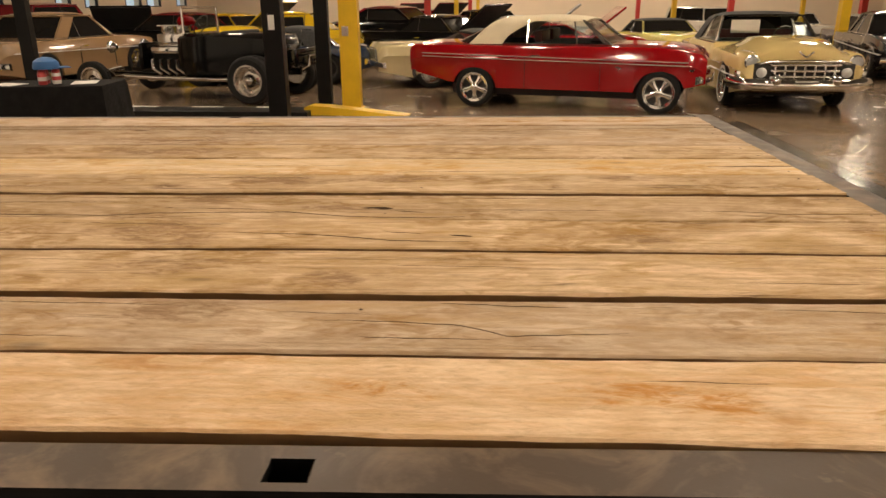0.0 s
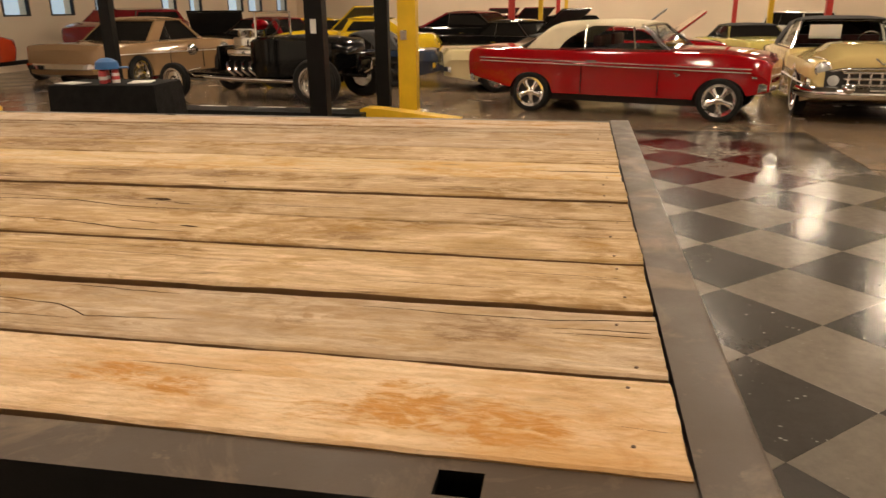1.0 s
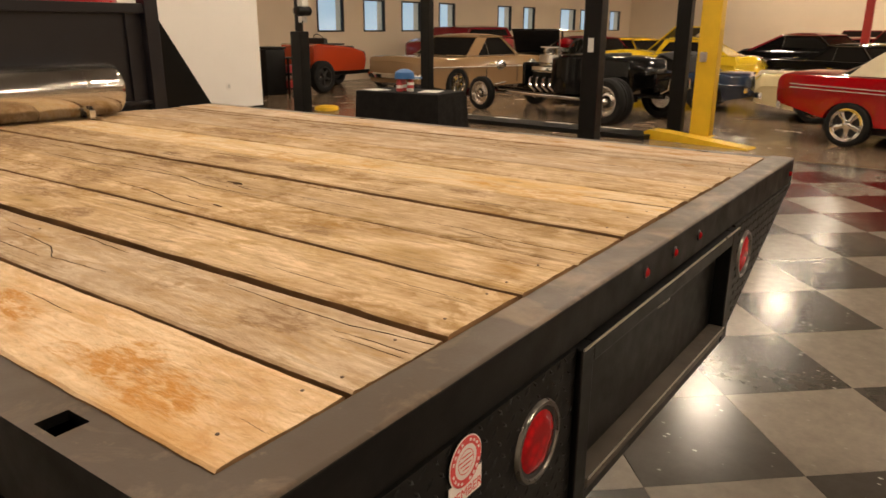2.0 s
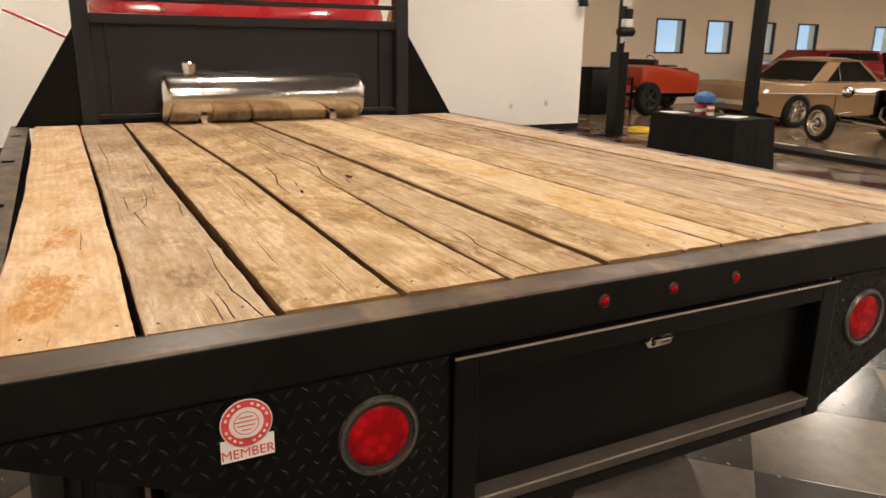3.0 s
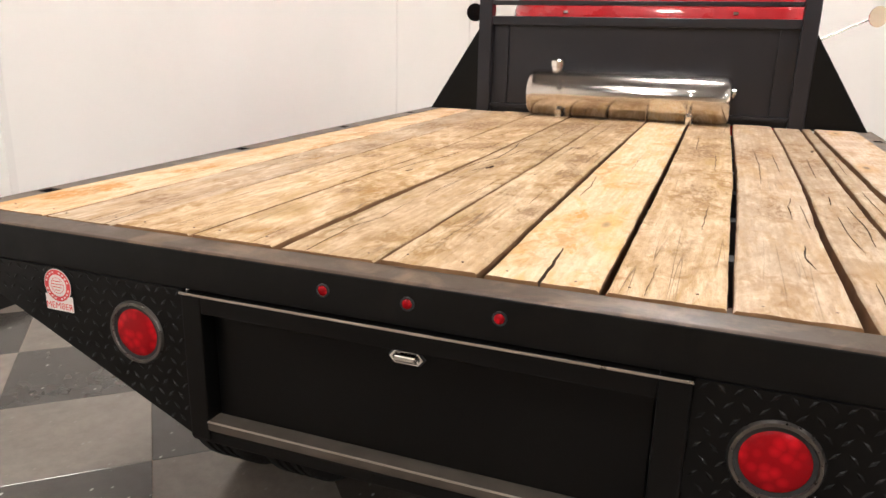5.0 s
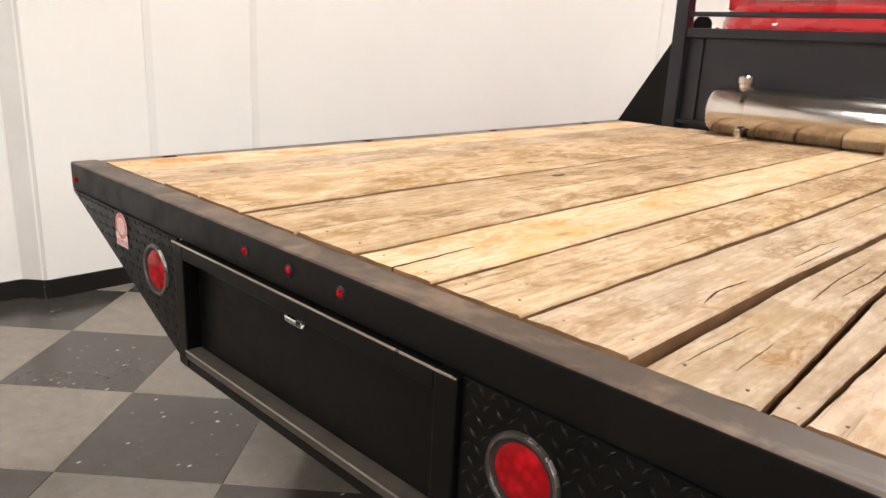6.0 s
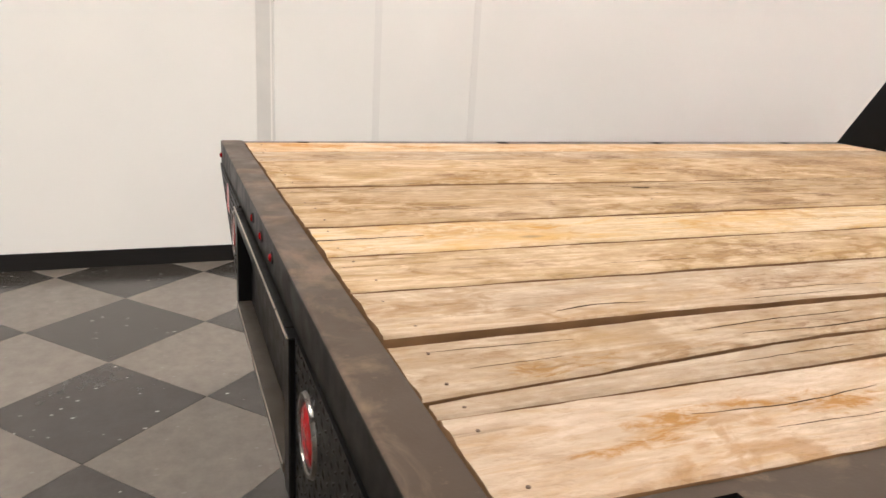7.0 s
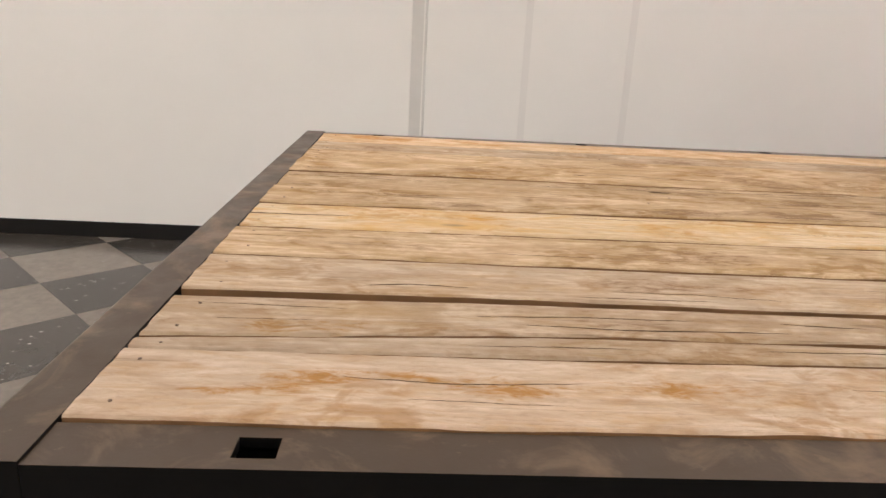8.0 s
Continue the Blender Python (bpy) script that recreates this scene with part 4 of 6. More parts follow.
SX0, SZ0 = -0.739, 0.968
sticker = part("sticker", disc(0.034, SX0, SZ0, 0.0030), STICKER, truck, "white and red round membership sticker")
part("sticker_tab", box(SX0 - 0.035, SX0 + 0.035, 0.0026, 0.0030, SZ0 - 0.052, SZ0 - 0.020), STICKER, sticker)
part("outer_band", disc(0.0325, SX0, SZ0, 0.0022, inner=0.0225), STICKER_RED, sticker)
for a in range(0, 360, 18):
    if a % 90:
        m = Matrix.Translation((SX0, 0, SZ0)) @ Matrix.Rotation(radians(a), 4, "Y")
        bm = bmesh.new()
        add_box(bm, -0.0022, 0.0022, 0.0016, 0.0019, 0.0260, 0.0292, m=m)
        part("print_mark", bm, STICKER, sticker)
part("inner_print", disc(0.0165, SX0, SZ0, 0.0022, inner=0.0153), STICKER_RED, sticker)
bm = bmesh.new()
for k, w in enumerate((0.010, 0.016, 0.012, 0.007)):
    add_box(bm, SX0 - w, SX0 + w * 0.9, 0.0018, 0.0021, SZ0 + 0.008 - k * 0.006, SZ0 + 0.0095 - k * 0.006)
part("print_bars", bm, STICKER_RED, sticker)
txt = bpy.data.curves.new("member_text", "FONT")
txt.body, txt.size, txt.align_x, txt.extrude = "MEMBER", 0.0188, "CENTER", 0.0001
txt.resolution_u = 4
txt.materials.append(STICKER_RED)
tob = new("lettering", txt)
tob.matrix_basis = pose(SX0, 0.0020, SZ0 - 0.048, 90, 0, 0)
tob.parent = sticker
tagged(tob, "red printed word MEMBER")

# frame under the planks
for s in (-1, 1):
    part("chassis_rail", box(s * 0.43 - 0.04, s * 0.43 + 0.04, 0.16, 5.6, 0.72, 0.93, 0.006), BLACK_MATT, truck)
for k in range(8):
    y = 0.18 + k * 0.36
    part("cross_member", box(-1.02, 1.02, y - 0.025, y + 0.025, 0.94, 1.034), BLACK_MATT, truck)
for x, places in ((-0.668, (0.34, 0.56)), (-0.287, (0.30, 0.52)), (-0.092, (0.24, 0.52, 0.60, 0.80, 1.05, 1.32, 1.58, 1.78))):
    for y in places:
        bm = bmesh.new()
        add_box(bm, x - 0.022, x + 0.022, y - 0.003, y + 0.003, 1.012, 1.052, 0.001)
        add_box(bm, x - 0.022, x + 0.022, y + 0.003, y + 0.026, 1.034, 1.038, 0.001)
        part("plank_clip", bm, ALU, truck, "small bent steel clip between planks")
part("axle", lathe([(0.06, -1.0), (0.06, -0.15), (0.16, -0.1), (0.16, 0.1), (0.06, 0.15), (0.06, 1.0)], 20, pose(0, 1.02, 0.40, 0, 90, 0)), BLACK_MATT, truck, smooth=True)


def wheel(parent, at, r, w, rim_r, rim_mat=CHROME, spokes=5, white=False, side=1, tread=36, mag=False):
    """A tyre with grooved tread and a dished rim with spokes, axle along x; side: which way the dish faces."""
    m = Matrix.Translation(at) @ Matrix.Rotation(radians(90 * side), 4, "Y")
    h = w / 2
    ty = part("tyre", lathe([(rim_r, -h * 0.8), (rim_r + 0.02, -h * 0.95), (r * 0.88, -h), (r * 0.97, -h * 0.86), (r, -h * 0.7), (r, -h * 0.42), (r - 0.012, -h * 0.40), (r - 0.012, -h * 0.30),
                             (r, -h * 0.28), (r, -0.06 * w), (r - 0.012, -0.05 * w), (r - 0.012, 0.05 * w), (r, 0.06 * w), (r, h * 0.28), (r - 0.012, h * 0.30), (r - 0.012, h * 0.40), (r, h * 0.42), (r, h * 0.7),
                             (r * 0.97, h * 0.86), (r * 0.88, h), (rim_r + 0.02, h * 0.95), (rim_r, h * 0.8)], tread, m, closed=False), RUBBER, parent, smooth=True)
    if white:
        part("whitewall", lathe([(rim_r + 0.02, h * 0.96 + 0.003), (r * 0.86, h + 0.003)], tread, m, closed=False), WHITE_RUBBER, ty)
    rim = part("rim", lathe([(rim_r + 0.012, h * 0.86), (rim_r + 0.012, h * 0.93), (rim_r - 0.012, h * 0.93), (rim_r - 0.03, h * 0.55), (rim_r - 0.035, -h * 0.5), (0.02, -h * 0.5)], 28, m, closed=False), rim_mat, parent, smooth=True)
    if mag:
        part("rim_lip", lathe([(rim_r + 0.014, h * 0.90), (rim_r + 0.008, h * 0.95), (rim_r - 0.024, h * 0.90), (rim_r - 0.032, h * 0.60)], 32, m, closed=False), CHROME, rim, smooth=True)
        part("drum", lathe([(0.01, h * 0.18), (rim_r - 0.036, h * 0.16), (rim_r - 0.034, 0.0)], 24, m, closed=False), DARK_TRIM, rim)
    bm = bmesh.new()
    if spokes:
        for k in range(spokes):
            a = 2 * math.pi * k / spokes
            if mag:
                add_loft(bm, [[m @ (Matrix.Rotation(a, 4, "Z") @ Vector((r0, e * w0, z))) for e, z in ((-1, z0), (-0.5, z1), (0.5, z1), (1, z0), (1, z0 - h * 0.25), (-1, z0 - h * 0.25))]
                              for r0, w0, z0, z1 in ((0.02, rim_r * 0.20, h * 0.62, h * 0.72), (rim_r * 0.45, rim_r * 0.14, h * 0.56, h * 0.68), (rim_r - 0.030, rim_r * 0.24, h * 0.52, h * 0.62))])
            else:
                add_box(bm, 0.02, rim_r - 0.025, -rim_r * 0.13, rim_r * 0.13, h * 0.35, h * 0.62, 0.006, m @ Matrix.Rotation(a, 4, "Z"))
    else:
        add_lathe(bm, [(rim_r - 0.022, h * 0.50), (rim_r * 0.80, h * 0.36), (rim_r * 0.74, h * 0.44), (rim_r * 0.45, h * 0.52), (rim_r * 0.40, h * 0.42)], 28, m, closed=False)
    add_lathe(bm, [(rim_r * 0.26, h * 0.3), (rim_r * 0.26, h * 0.76), (rim_r * 0.16, h * 0.88), (rim_r * 0.02, h * 0.92)], 20, m)
    part("spokes", bm, rim_mat, rim, smooth=True)
    return ty


for x, s in ((-0.945, -1), (-0.69, -1), (0.69, 1), (0.945, 1)):
    w = thing("wheel", "", "")
    w.parent = truck
    wheel(w, (x, 1.02, 0.40), 0.40, 0.215, 0.22, BLACK, 6, side=s, tread=48)

# ---- headache rack, tank and cab ----
RY = 2.80
CX = sx(RY)
for s in (-1, 1):
    part("rack_post", box(CX + s * 0.768 - 0.035, CX + s * 0.768 + 0.035, RY, RY + 0.07, ZR - 0.02, 2.25, 0.006), RACK, truck, "black square-tube rack post")
    a, b = CX + s * 0.803, CX + s * 1.074
    part("gusset", prism([(a, ZR - 0.01), (b, ZR - 0.01), (a, 1.50)], RY + 0.015, RY + 0.028), BLACK, truck, "black triangular steel gusset")
part("rack_panel", box(CX - 0.735, CX + 0.735, RY + 0.045, RY + 0.055, ZR - 0.01, 1.53), RACK, truck, "black sheet-steel panel")
for s in (-1, 1):
    part("panel_rib", box(CX + s * 0.66 - 0.012, CX + s * 0.66 + 0.012, RY + 0.030, RY + 0.045, 1.11, 1.525), RACK, truck)
part("panel_ledge", box(CX - 0.733, CX + 0.733, RY + 0.015, RY + 0.044, 1.100, 1.118, 0.002), RACK, truck)
for z, h in ((1.540, 0.022), (1.628, 0.011), (1.78, 0.011), (1.93, 0.011), (2.08, 0.011), (2.23, 0.022)):
    part("rack_bar", box(CX - 0.733, CX + 0.733, RY + 0.012, RY + 0.055, z - h, z + h, 0.004), RACK, truck)

TY, TZ, TR = 2.69, 1.196, 0.112
tank = part("fuel_tank", lathe([(0.02, -0.484), (TR * 0.60, -0.482), (TR * 0.86, -0.474), (TR * 0.96, -0.460), (TR, -0.440), (TR, 0.440), (TR * 0.96, 0.460), (TR * 0.86, 0.474), (TR * 0.60, 0.482), (0.02, 0.484)], 56, pose(-0.030, TY, TZ, 0, 90, 0)), STAINLESS, truck, "polished stainless cylindrical fuel tank", smooth=True)
for x in (-0.335, 0.275):
    part("band", lathe([(TR - 0.002, -0.012), (TR + 0.0012, -0.010), (TR + 0.0012, 0.010), (TR - 0.002, 0.012)], 56, pose(x, TY, TZ, 0, 90, 0), closed=False), STAINLESS, tank, smooth=True)
part("filler_neck", lathe([(0.030, TR - 0.01), (0.030, TR + 0.012), (0.036, TR + 0.014), (0.036, TR + 0.042), (0.030, TR + 0.048)], 24, pose(-0.372, TY, TZ)), STAINLESS, tank, "ribbed steel filler cap", smooth=True)
part("sender", lathe([(0.022, -0.006), (0.022, 0.012), (0.012, 0.018)], 20, pose(0.452, TY - 0.03, TZ + 0.035, 0, 90, 0)), CHROME, tank, smooth=True)
for x in (-0.335, 0.275):
    part("mount_foot", box(x - 0.013, x + 0.013, TY - 0.105, TY - 0.075, ZB + 0.002, ZB + 0.045, 0.004), CHROME, tank, "chrome bracket foot")
    part("mount_strap", box(x - 0.02, x + 0.02, TY - 0.10, TY + 0.10, ZB + 0.003, ZB + 0.010), STAINLESS, tank)

# cab
bm = bmesh.new()
secs = []
for z, w, yr, yf, r in ((0.75, 0.76, 3.06, 4.55, 0.10), (1.0, 0.78, 3.04, 4.60, 0.14), (1.35, 0.775, 3.03, 4.62, 0.16), (1.60, 0.765, 3.03, 4.62, 0.17), (1.66, 0.745, 3.045, 4.60, 0.17), (1.68, 0.74, 3.05, 4.58, 0.17)):
    loop = []
    for cx, cy, a0 in ((w - r, yf - r, 0), (-(w - r), yf - r, 90), (-(w - r), yr + r, 180), (w - r, yr + r, 270)):
        for k in range(7):
            a = radians(a0 + k * 15)
            loop.append((cx + r * math.cos(a) + 0.02, cy + r * math.sin(a), z))
    secs.append(loop)
add_loft(bm, secs)
part("cab", bm, RED_PAINT, truck, "glossy red cab", smooth=True)
bm = bmesh.new()
secs = []
for z, w, yr, yf, r in ((2.10, 0.66, 3.10, 4.25, 0.16), (2.16, 0.655, 3.11, 4.24, 0.18), (2.22, 0.60, 3.18, 4.15, 0.2), (2.25, 0.45, 3.3, 4.0, 0.2)):
    loop = []
    for cx, cy, a0 in ((w - r, yf - r, 0), (-(w - r), yf - r, 90), (-(w - r), yr + r, 180), (w - r, yr + r, 270)):
        for k in range(7):
            a = radians(a0 + k * 15)
            loop.append((cx + r * math.cos(a) + 0.02, cy + r * math.sin(a), z))
    secs.append(loop)
add_loft(bm, secs)
part("cab_roof", bm, RED_PAINT, truck, smooth=True)
for x in (-0.64, 0.68):
    part("cab_pillar", box(x - 0.05, x + 0.05, 3.08, 3.18, 1.66, 2.12, 0.01), RED_PAINT, truck)
    part("cab_pillar", box(x - 0.03, x + 0.03, 4.25, 4.33, 1.66, 2.12, 0.01), RED_PAINT, truck)
part("cab_back_panel", box(-0.60, 0.64, 3.075, 3.095, 1.675, 1.72), RED_PAINT, truck)
part("rear_window", box(-0.58, 0.62, 3.09, 3.096, 1.72, 2.10), CAR_GLASS, truck, "rear cab window")
part("windscreen", box(-0.60, 0.64, 4.28, 4.286, 1.68, 2.10), CAR_GLASS, truck)
part("window_trim", box(-0.59, 0.63, 3.062, 3.074, 1.706, 1.722, 0.003), CHROME, truck, "bright window trim")
for x in (-0.42, 0.42):
    part("reflector", box(x - 0.012, x + 0.012, 3.018, 3.026, 1.585, 1.60, 0.002), CHROME, truck)
bm = bmesh.new()
secs = []
for y, w, z0, z1 in ((4.60, 0.72, 0.8, 1.62), (5.0, 0.66, 0.75, 1.58), (5.5, 0.60, 0.72, 1.50), (5.72, 0.54, 0.72, 1.40)):
    secs.append([(0.02 - w, y, z0), (0.02 - w, y, z1 - 0.2), (0.02 - w * 0.8, y, z1 - 0.05), (0.02, y, z1), (0.02 + w * 0.8, y, z1 - 0.05), (0.02 + w, y, z1 - 0.2), (0.02 + w, y, z0)])
add_loft(bm, secs)
part("hood", bm, RED_PAINT, truck, smooth=True)
for s in (-1, 1):
    bm = bmesh.new()
    secs = []
    for k in range(13):
        a = math.pi * k / 12
        y, z = 5.15 - 0.55 * math.cos(a), 0.55 + 0.50 * math.sin(a)
        secs.append([(s * 0.58, y, z), (s * 0.98, y, z - 0.06), (s * 1.0, y, z - 0.16), (s * 0.58, y, z - 0.12)])
    add_loft(bm, secs)
    part("fender", bm, RED_PAINT, truck, "red front fender", smooth=True)
    w = thing("wheel", "", "")
    w.parent = truck
    wheel(w, (s * 0.84, 5.15, 0.40), 0.40, 0.215, 0.22, BLACK, 6, side=s)
    mir = part("mirror", lathe([(0.02, -0.022), (0.048, -0.014), (0.058, 0.0), (0.058, 0.006)], 28, pose(s * 1.175 - (0.05 if s < 0 else 0.01), 3.9, 1.615, 90, 0, 30 if s < 0 else 30)), BLACK if s < 0 else CHROME, truck, "round black mirror" if s < 0 else "round chrome mirror", smooth=True)
    part("mirror_arm", tube([(s * 0.80, 3.85, 1.44), (s * 0.98, 3.88, 1.53), (s * 1.13, 3.9, 1.60)], 0.008 if s < 0 else 0.005), RED_PAINT if s < 0 else STAINLESS, mir, "thin red arm" if s < 0 else "thin steel arm", smooth=True)
part("front_bumper", box(-0.95, 0.99, 5.78, 5.86, 0.45, 0.62, 0.02), CHROME, truck)
part("grille", box(-0.45, 0.49, 5.72, 5.76, 0.75, 1.25, 0.02), CHROME, truck)


# ---- parked cars ----
def paint(name, colour, rough=0.10):
    return plain(name, colour, rough, coat=0.0 if max(colour) < 0.03 else 0.6, vary=0.04, scale=1.5, spec=0.34 if max(colour) < 0.03 else 0.5)


def car(name, label, at, heading, paint_mat, L=4.6, W=1.8, H=1.36, wb=2.78, belt=0.86, hood=0.88, trunk=0.86, tyre=0.31, roof=None, roof_label="", green=(-1.15, -0.75, 0.25, 0.75),
        shift=0.05, rim=CHROME, white=False, hood_up=False, trunk_up=False, stripes=(), fins=0.0, front="plain", soft=False, nose=0.14, category="car", fat=0.18, sc=0.9, ends=0.10, clear=False, crown=0.03, rise=0.0, rim_k=0.66, mag=False, glass_back=0.40, nose_pow=2.2, cab=False, quarter=0.07, sill=0.20, tail_up=0.0, vent=False):
    c = thing(name, label, category, (at[0], at[1], 0), heading - 90)
    c.matrix_basis = c.matrix_basis @ Matrix.Diagonal((sc, sc, sc, 1))
    yf, yr = wb / 2 + shift, -wb / 2 + shift
    roof_mat = roof or paint_mat

    def half(y):
        k = abs(2 * y / L)
        return W / 2 * (1 - 0.07 * k ** 6 - (ends * (max(0, k - 0.95) / 0.05) ** 2))

    def top(y):
        g0, g1 = green[0], green[3]
        if y < g0 - 0.1:
            z = trunk + fins * max(0.0, (-y - L * 0.25) / (L * 0.25))
        elif y > g1 + 0.1:
            k = (y - g1) / (L / 2 - g1)
            z = hood - (hood - hood * (1 - nose)) * max(0.0, k) ** nose_pow
        else:
            z = belt
        e = max(0.0, (abs(y) - (L / 2 - 0.16)) / 0.16)
        return z - 1.1 * ends * e ** 3

    def low(y):
        z = sill + 0.13 * max(0.0, (abs(y) - L * 0.36) / (L * 0.14))
        if y < -L * 0.22:
            z += tail_up * min(1.0, (-y - L * 0.22) / (L * 0.16))
        for ya in (yf, yr):
            d = abs(y - ya) / (tyre + 0.055)
            if d < 1:
                z = max(z, 0.20 + (2 * tyre - 0.22) * (1 - d ** 2.4) ** 0.5)
        return z

    ys = {round(-L / 2 + L * i / 56, 4) for i in range(57)}
    for ya in (yf, yr):
        ys |= {round(ya + (tyre + 0.056) * math.cos(math.pi * i / 18), 4) for i in range(19)}
    ys = sorted(y for y in ys if abs(y) <= L / 2)
    bm = bmesh.new()
    secs = []
    for y in ys:
        w, t, b = half(y), top(y), low(y)
        b = min(b, t - 0.12)
        inside = green[0] - 0.1 < y < green[3] + 0.1
        cr = 0.02 if inside else crown
        up = 0.0 if inside else rise * math.sin(math.pi * min(1.0, max(0.0, (abs(y) - abs(green[3] if y > 0 else green[0])) / (L / 2 - abs(green[3] if y > 0 else green[0]) + 0.001)))) ** 0.6
        crease = max(b + 0.03, t - 0.20)
        pts = [(0.80 * w, b), (0.955 * w, b + 0.012), (0.975 * w, b + (crease - b) * 0.5), (0.988 * w, crease - 0.012), (w, crease), (0.992 * w, crease + 0.015), (0.985 * w, t - 0.055), (0.955 * w, t - 0.012), (0.90 * w, t), (0.62 * w, t + up * 0.45 + cr * 0.5), (0.5 * w, t + up * 0.9 + cr * 0.7), (0.25 * w, t + up + cr * 0.95), (0, t + up + cr)]
        loop = [(x, y, z) for x, z in pts] + [(-x, y, z) for x, z in pts[-2::-1]]
        secs.append(loop)
    add_loft(bm, secs)
    part("body", bm, paint_mat, c, smooth=True)
    part("underbody", box(-W * 0.36, W * 0.36, -L * 0.35, L * 0.35, 0.17, 0.60), DARK_TRIM, c)
    # greenhouse
    c0, c1, a1, a0 = green
    wb0, wt0 = W / 2 * 0.90, W / 2 * 0.72
    zt = H - 0.085
    zb = belt + 0.006
    if clear:
        for s in (-1, 1):
            bm = bmesh.new()
            cs = c0 + (0.52 if soft else 0.05)
            hexa(bm, [(s * wb0, cs, zb), (s * (wb0 - 0.006), cs, zb), (s * (wb0 - 0.006), a0 - 0.02, zb), (s * wb0, a0 - 0.02, zb)], [(s * wt0, c1 + (0.42 if soft else 0.04), zt), (s * (wt0 - 0.006), c1 + (0.42 if soft else 0.04), zt), (s * (wt0 - 0.006), a1, zt), (s * wt0, a1, zt)])
            part("side_window", bm, GLASS, c)
        for y0, y1, nm in ((a0, a1, "windscreen"),) if soft else ((a0, a1, "windscreen"), (c0, c1, "rear_window")):
            bm = bmesh.new()
            hexa(bm, [(-wb0, y0, zb), (wb0, y0, zb), (wb0, y0 - 0.006, zb), (-wb0, y0 - 0.006, zb)], [(-wt0, y1, zt), (wt0, y1, zt), (wt0, y1 - 0.006, zt), (-wt0, y1 - 0.006, zt)])
            part(nm, bm, GLASS, c)
        part("cabin_floor", box(-wb0 + 0.03, wb0 - 0.03, c0 + 0.08, a0 - 0.10, belt + 0.022, belt + 0.03), DARK_TRIM, c)
        mid = (c0 + a0) / 2
        for x in (-W * 0.2, W * 0.2):
            part("seat_back", box(x - W * 0.15, x + W * 0.15, mid - 0.10, mid + 0.02, belt + 0.03, belt + 0.19, 0.03), SEAT, c, "dark red vinyl seat back", smooth=True)
        part("rear_seat", box(-W * 0.34, W * 0.34, c0 + 0.16, c0 + 0.28, belt + 0.03, belt + 0.15, 0.03), SEAT, c, smooth=True)
        part("dashboard", box(-W * 0.38, W * 0.38, a0 - 0.30, a0 - 0.14, belt + 0.03, belt + 0.06, 0.01), DARK_TRIM, c)
        part("steering_wheel", lathe([(0.16, -0.008), (0.17, 0.0), (0.16, 0.008), (0.15, 0.0)], 24, pose(-W * 0.2, a0 - 0.42, belt + 0.12, 60), closed=False), CHROME, c, smooth=True)
    else:
        ins = 0.015
        bm = bmesh.new()
        lo = [(-wb0 + ins, c0 + ins, belt - 0.02), (wb0 - ins, c0 + ins, belt - 0.02), (wb0 - ins, a0 - ins, belt - 0.02), (-wb0 + ins, a0 - ins, belt - 0.02)]
        hi = [(-wt0 + ins, c1 + ins, zt + 0.02), (wt0 - ins, c1 + ins, zt + 0.02), (wt0 - ins, a1 - ins, zt + 0.02), (-wt0 + ins, a1 - ins, zt + 0.02)]
        hexa(bm, lo, hi)
        part("cab" if cab else "glasshouse", bm, paint_mat if cab else CAR_GLASS, c, "" if cab else "dark reflecting windows")
        if cab:
            for s in (-1, 1):
                def on_side(y, f):
                    return (s * (wb0 + (wt0 - wb0) * f + 0.004), y, zb + (zt - zb) * f)
                bm = bmesh.new()
                w0, w1 = c1 + 0.10, a0 - 0.16
                lo = [on_side(w0, 0.22), on_side(w1, 0.22), on_side(a1 - 0.10, 0.86), on_side(c1 + 0.12, 0.86)]
                hexa(bm, lo, [(x - s * 0.02, y, z) for x, y, z in lo])
                part("side_window", bm, CAR_GLASS, c, "small dark side window")
    if soft:
        # folding top: bowed roof, sloping back with a curved rear window, quarter windows cut with a round corner
        def side_x(z):
            return wb0 + 0.012 + (wt0 + 0.018 - wb0 - 0.012) * min(1.0, max(0.0, (z - zb) / (zt - zb)))

        def ridge(y):
            if y < c1:
                f = (y - c0) / (c1 - c0)
                return zb + (H - 0.030 - zb) * math.sin(f * math.pi / 2) ** 0.9
            f = (y - c1) / (a1 - c1)
            return H - 0.030 + 0.030 * math.sin(min(1.0, f * 1.35) * math.pi / 2) - 0.045 * max(0.0, f - 0.55) ** 1.5 / 0.30

        def hem(y):
            f = (y - cq) / 0.42
            return zb if f < 0 else zb + (zt - zb) * min(1.0, max(0.0, f)) ** 0.55

        cq = c0 + 0.50
        bm = bmesh.new()
        secs = []
        stops = [c0 + (a1 + 0.03 - c0) * k / 44 for k in range(45)]
        for y in stops:
            z0 = hem(y)
            z1 = max(ridge(y), z0 + 0.02)
            zs = min(z1 - 0.012, max(z0 + 0.004, zb + (z1 - zb) * 0.72))
            half_row = [(side_x(z0), z0), (side_x(zs), zs), (side_x(zs) * 0.955, zs + (z1 - zs) * 0.42), (side_x(zs) * 0.82, zs + (z1 - zs) * 0.72), (side_x(zs) * 0.55, zs + (z1 - zs) * 0.92), (0.0, z1)]
            row = half_row + [(-x, z) for x, z in half_row[-2::-1]]
            inner = [(x * 0.975, z - 0.012 if abs(x) < side_x(z0) * 0.97 else z) for x, z in row[::-1]]
            secs.append([(x, y, z) for x, z in row + inner])
        add_loft(bm, secs)
        part("folding_top", bm, roof_mat, c, roof_label, smooth=True)
        bm = bmesh.new()
        secs = []
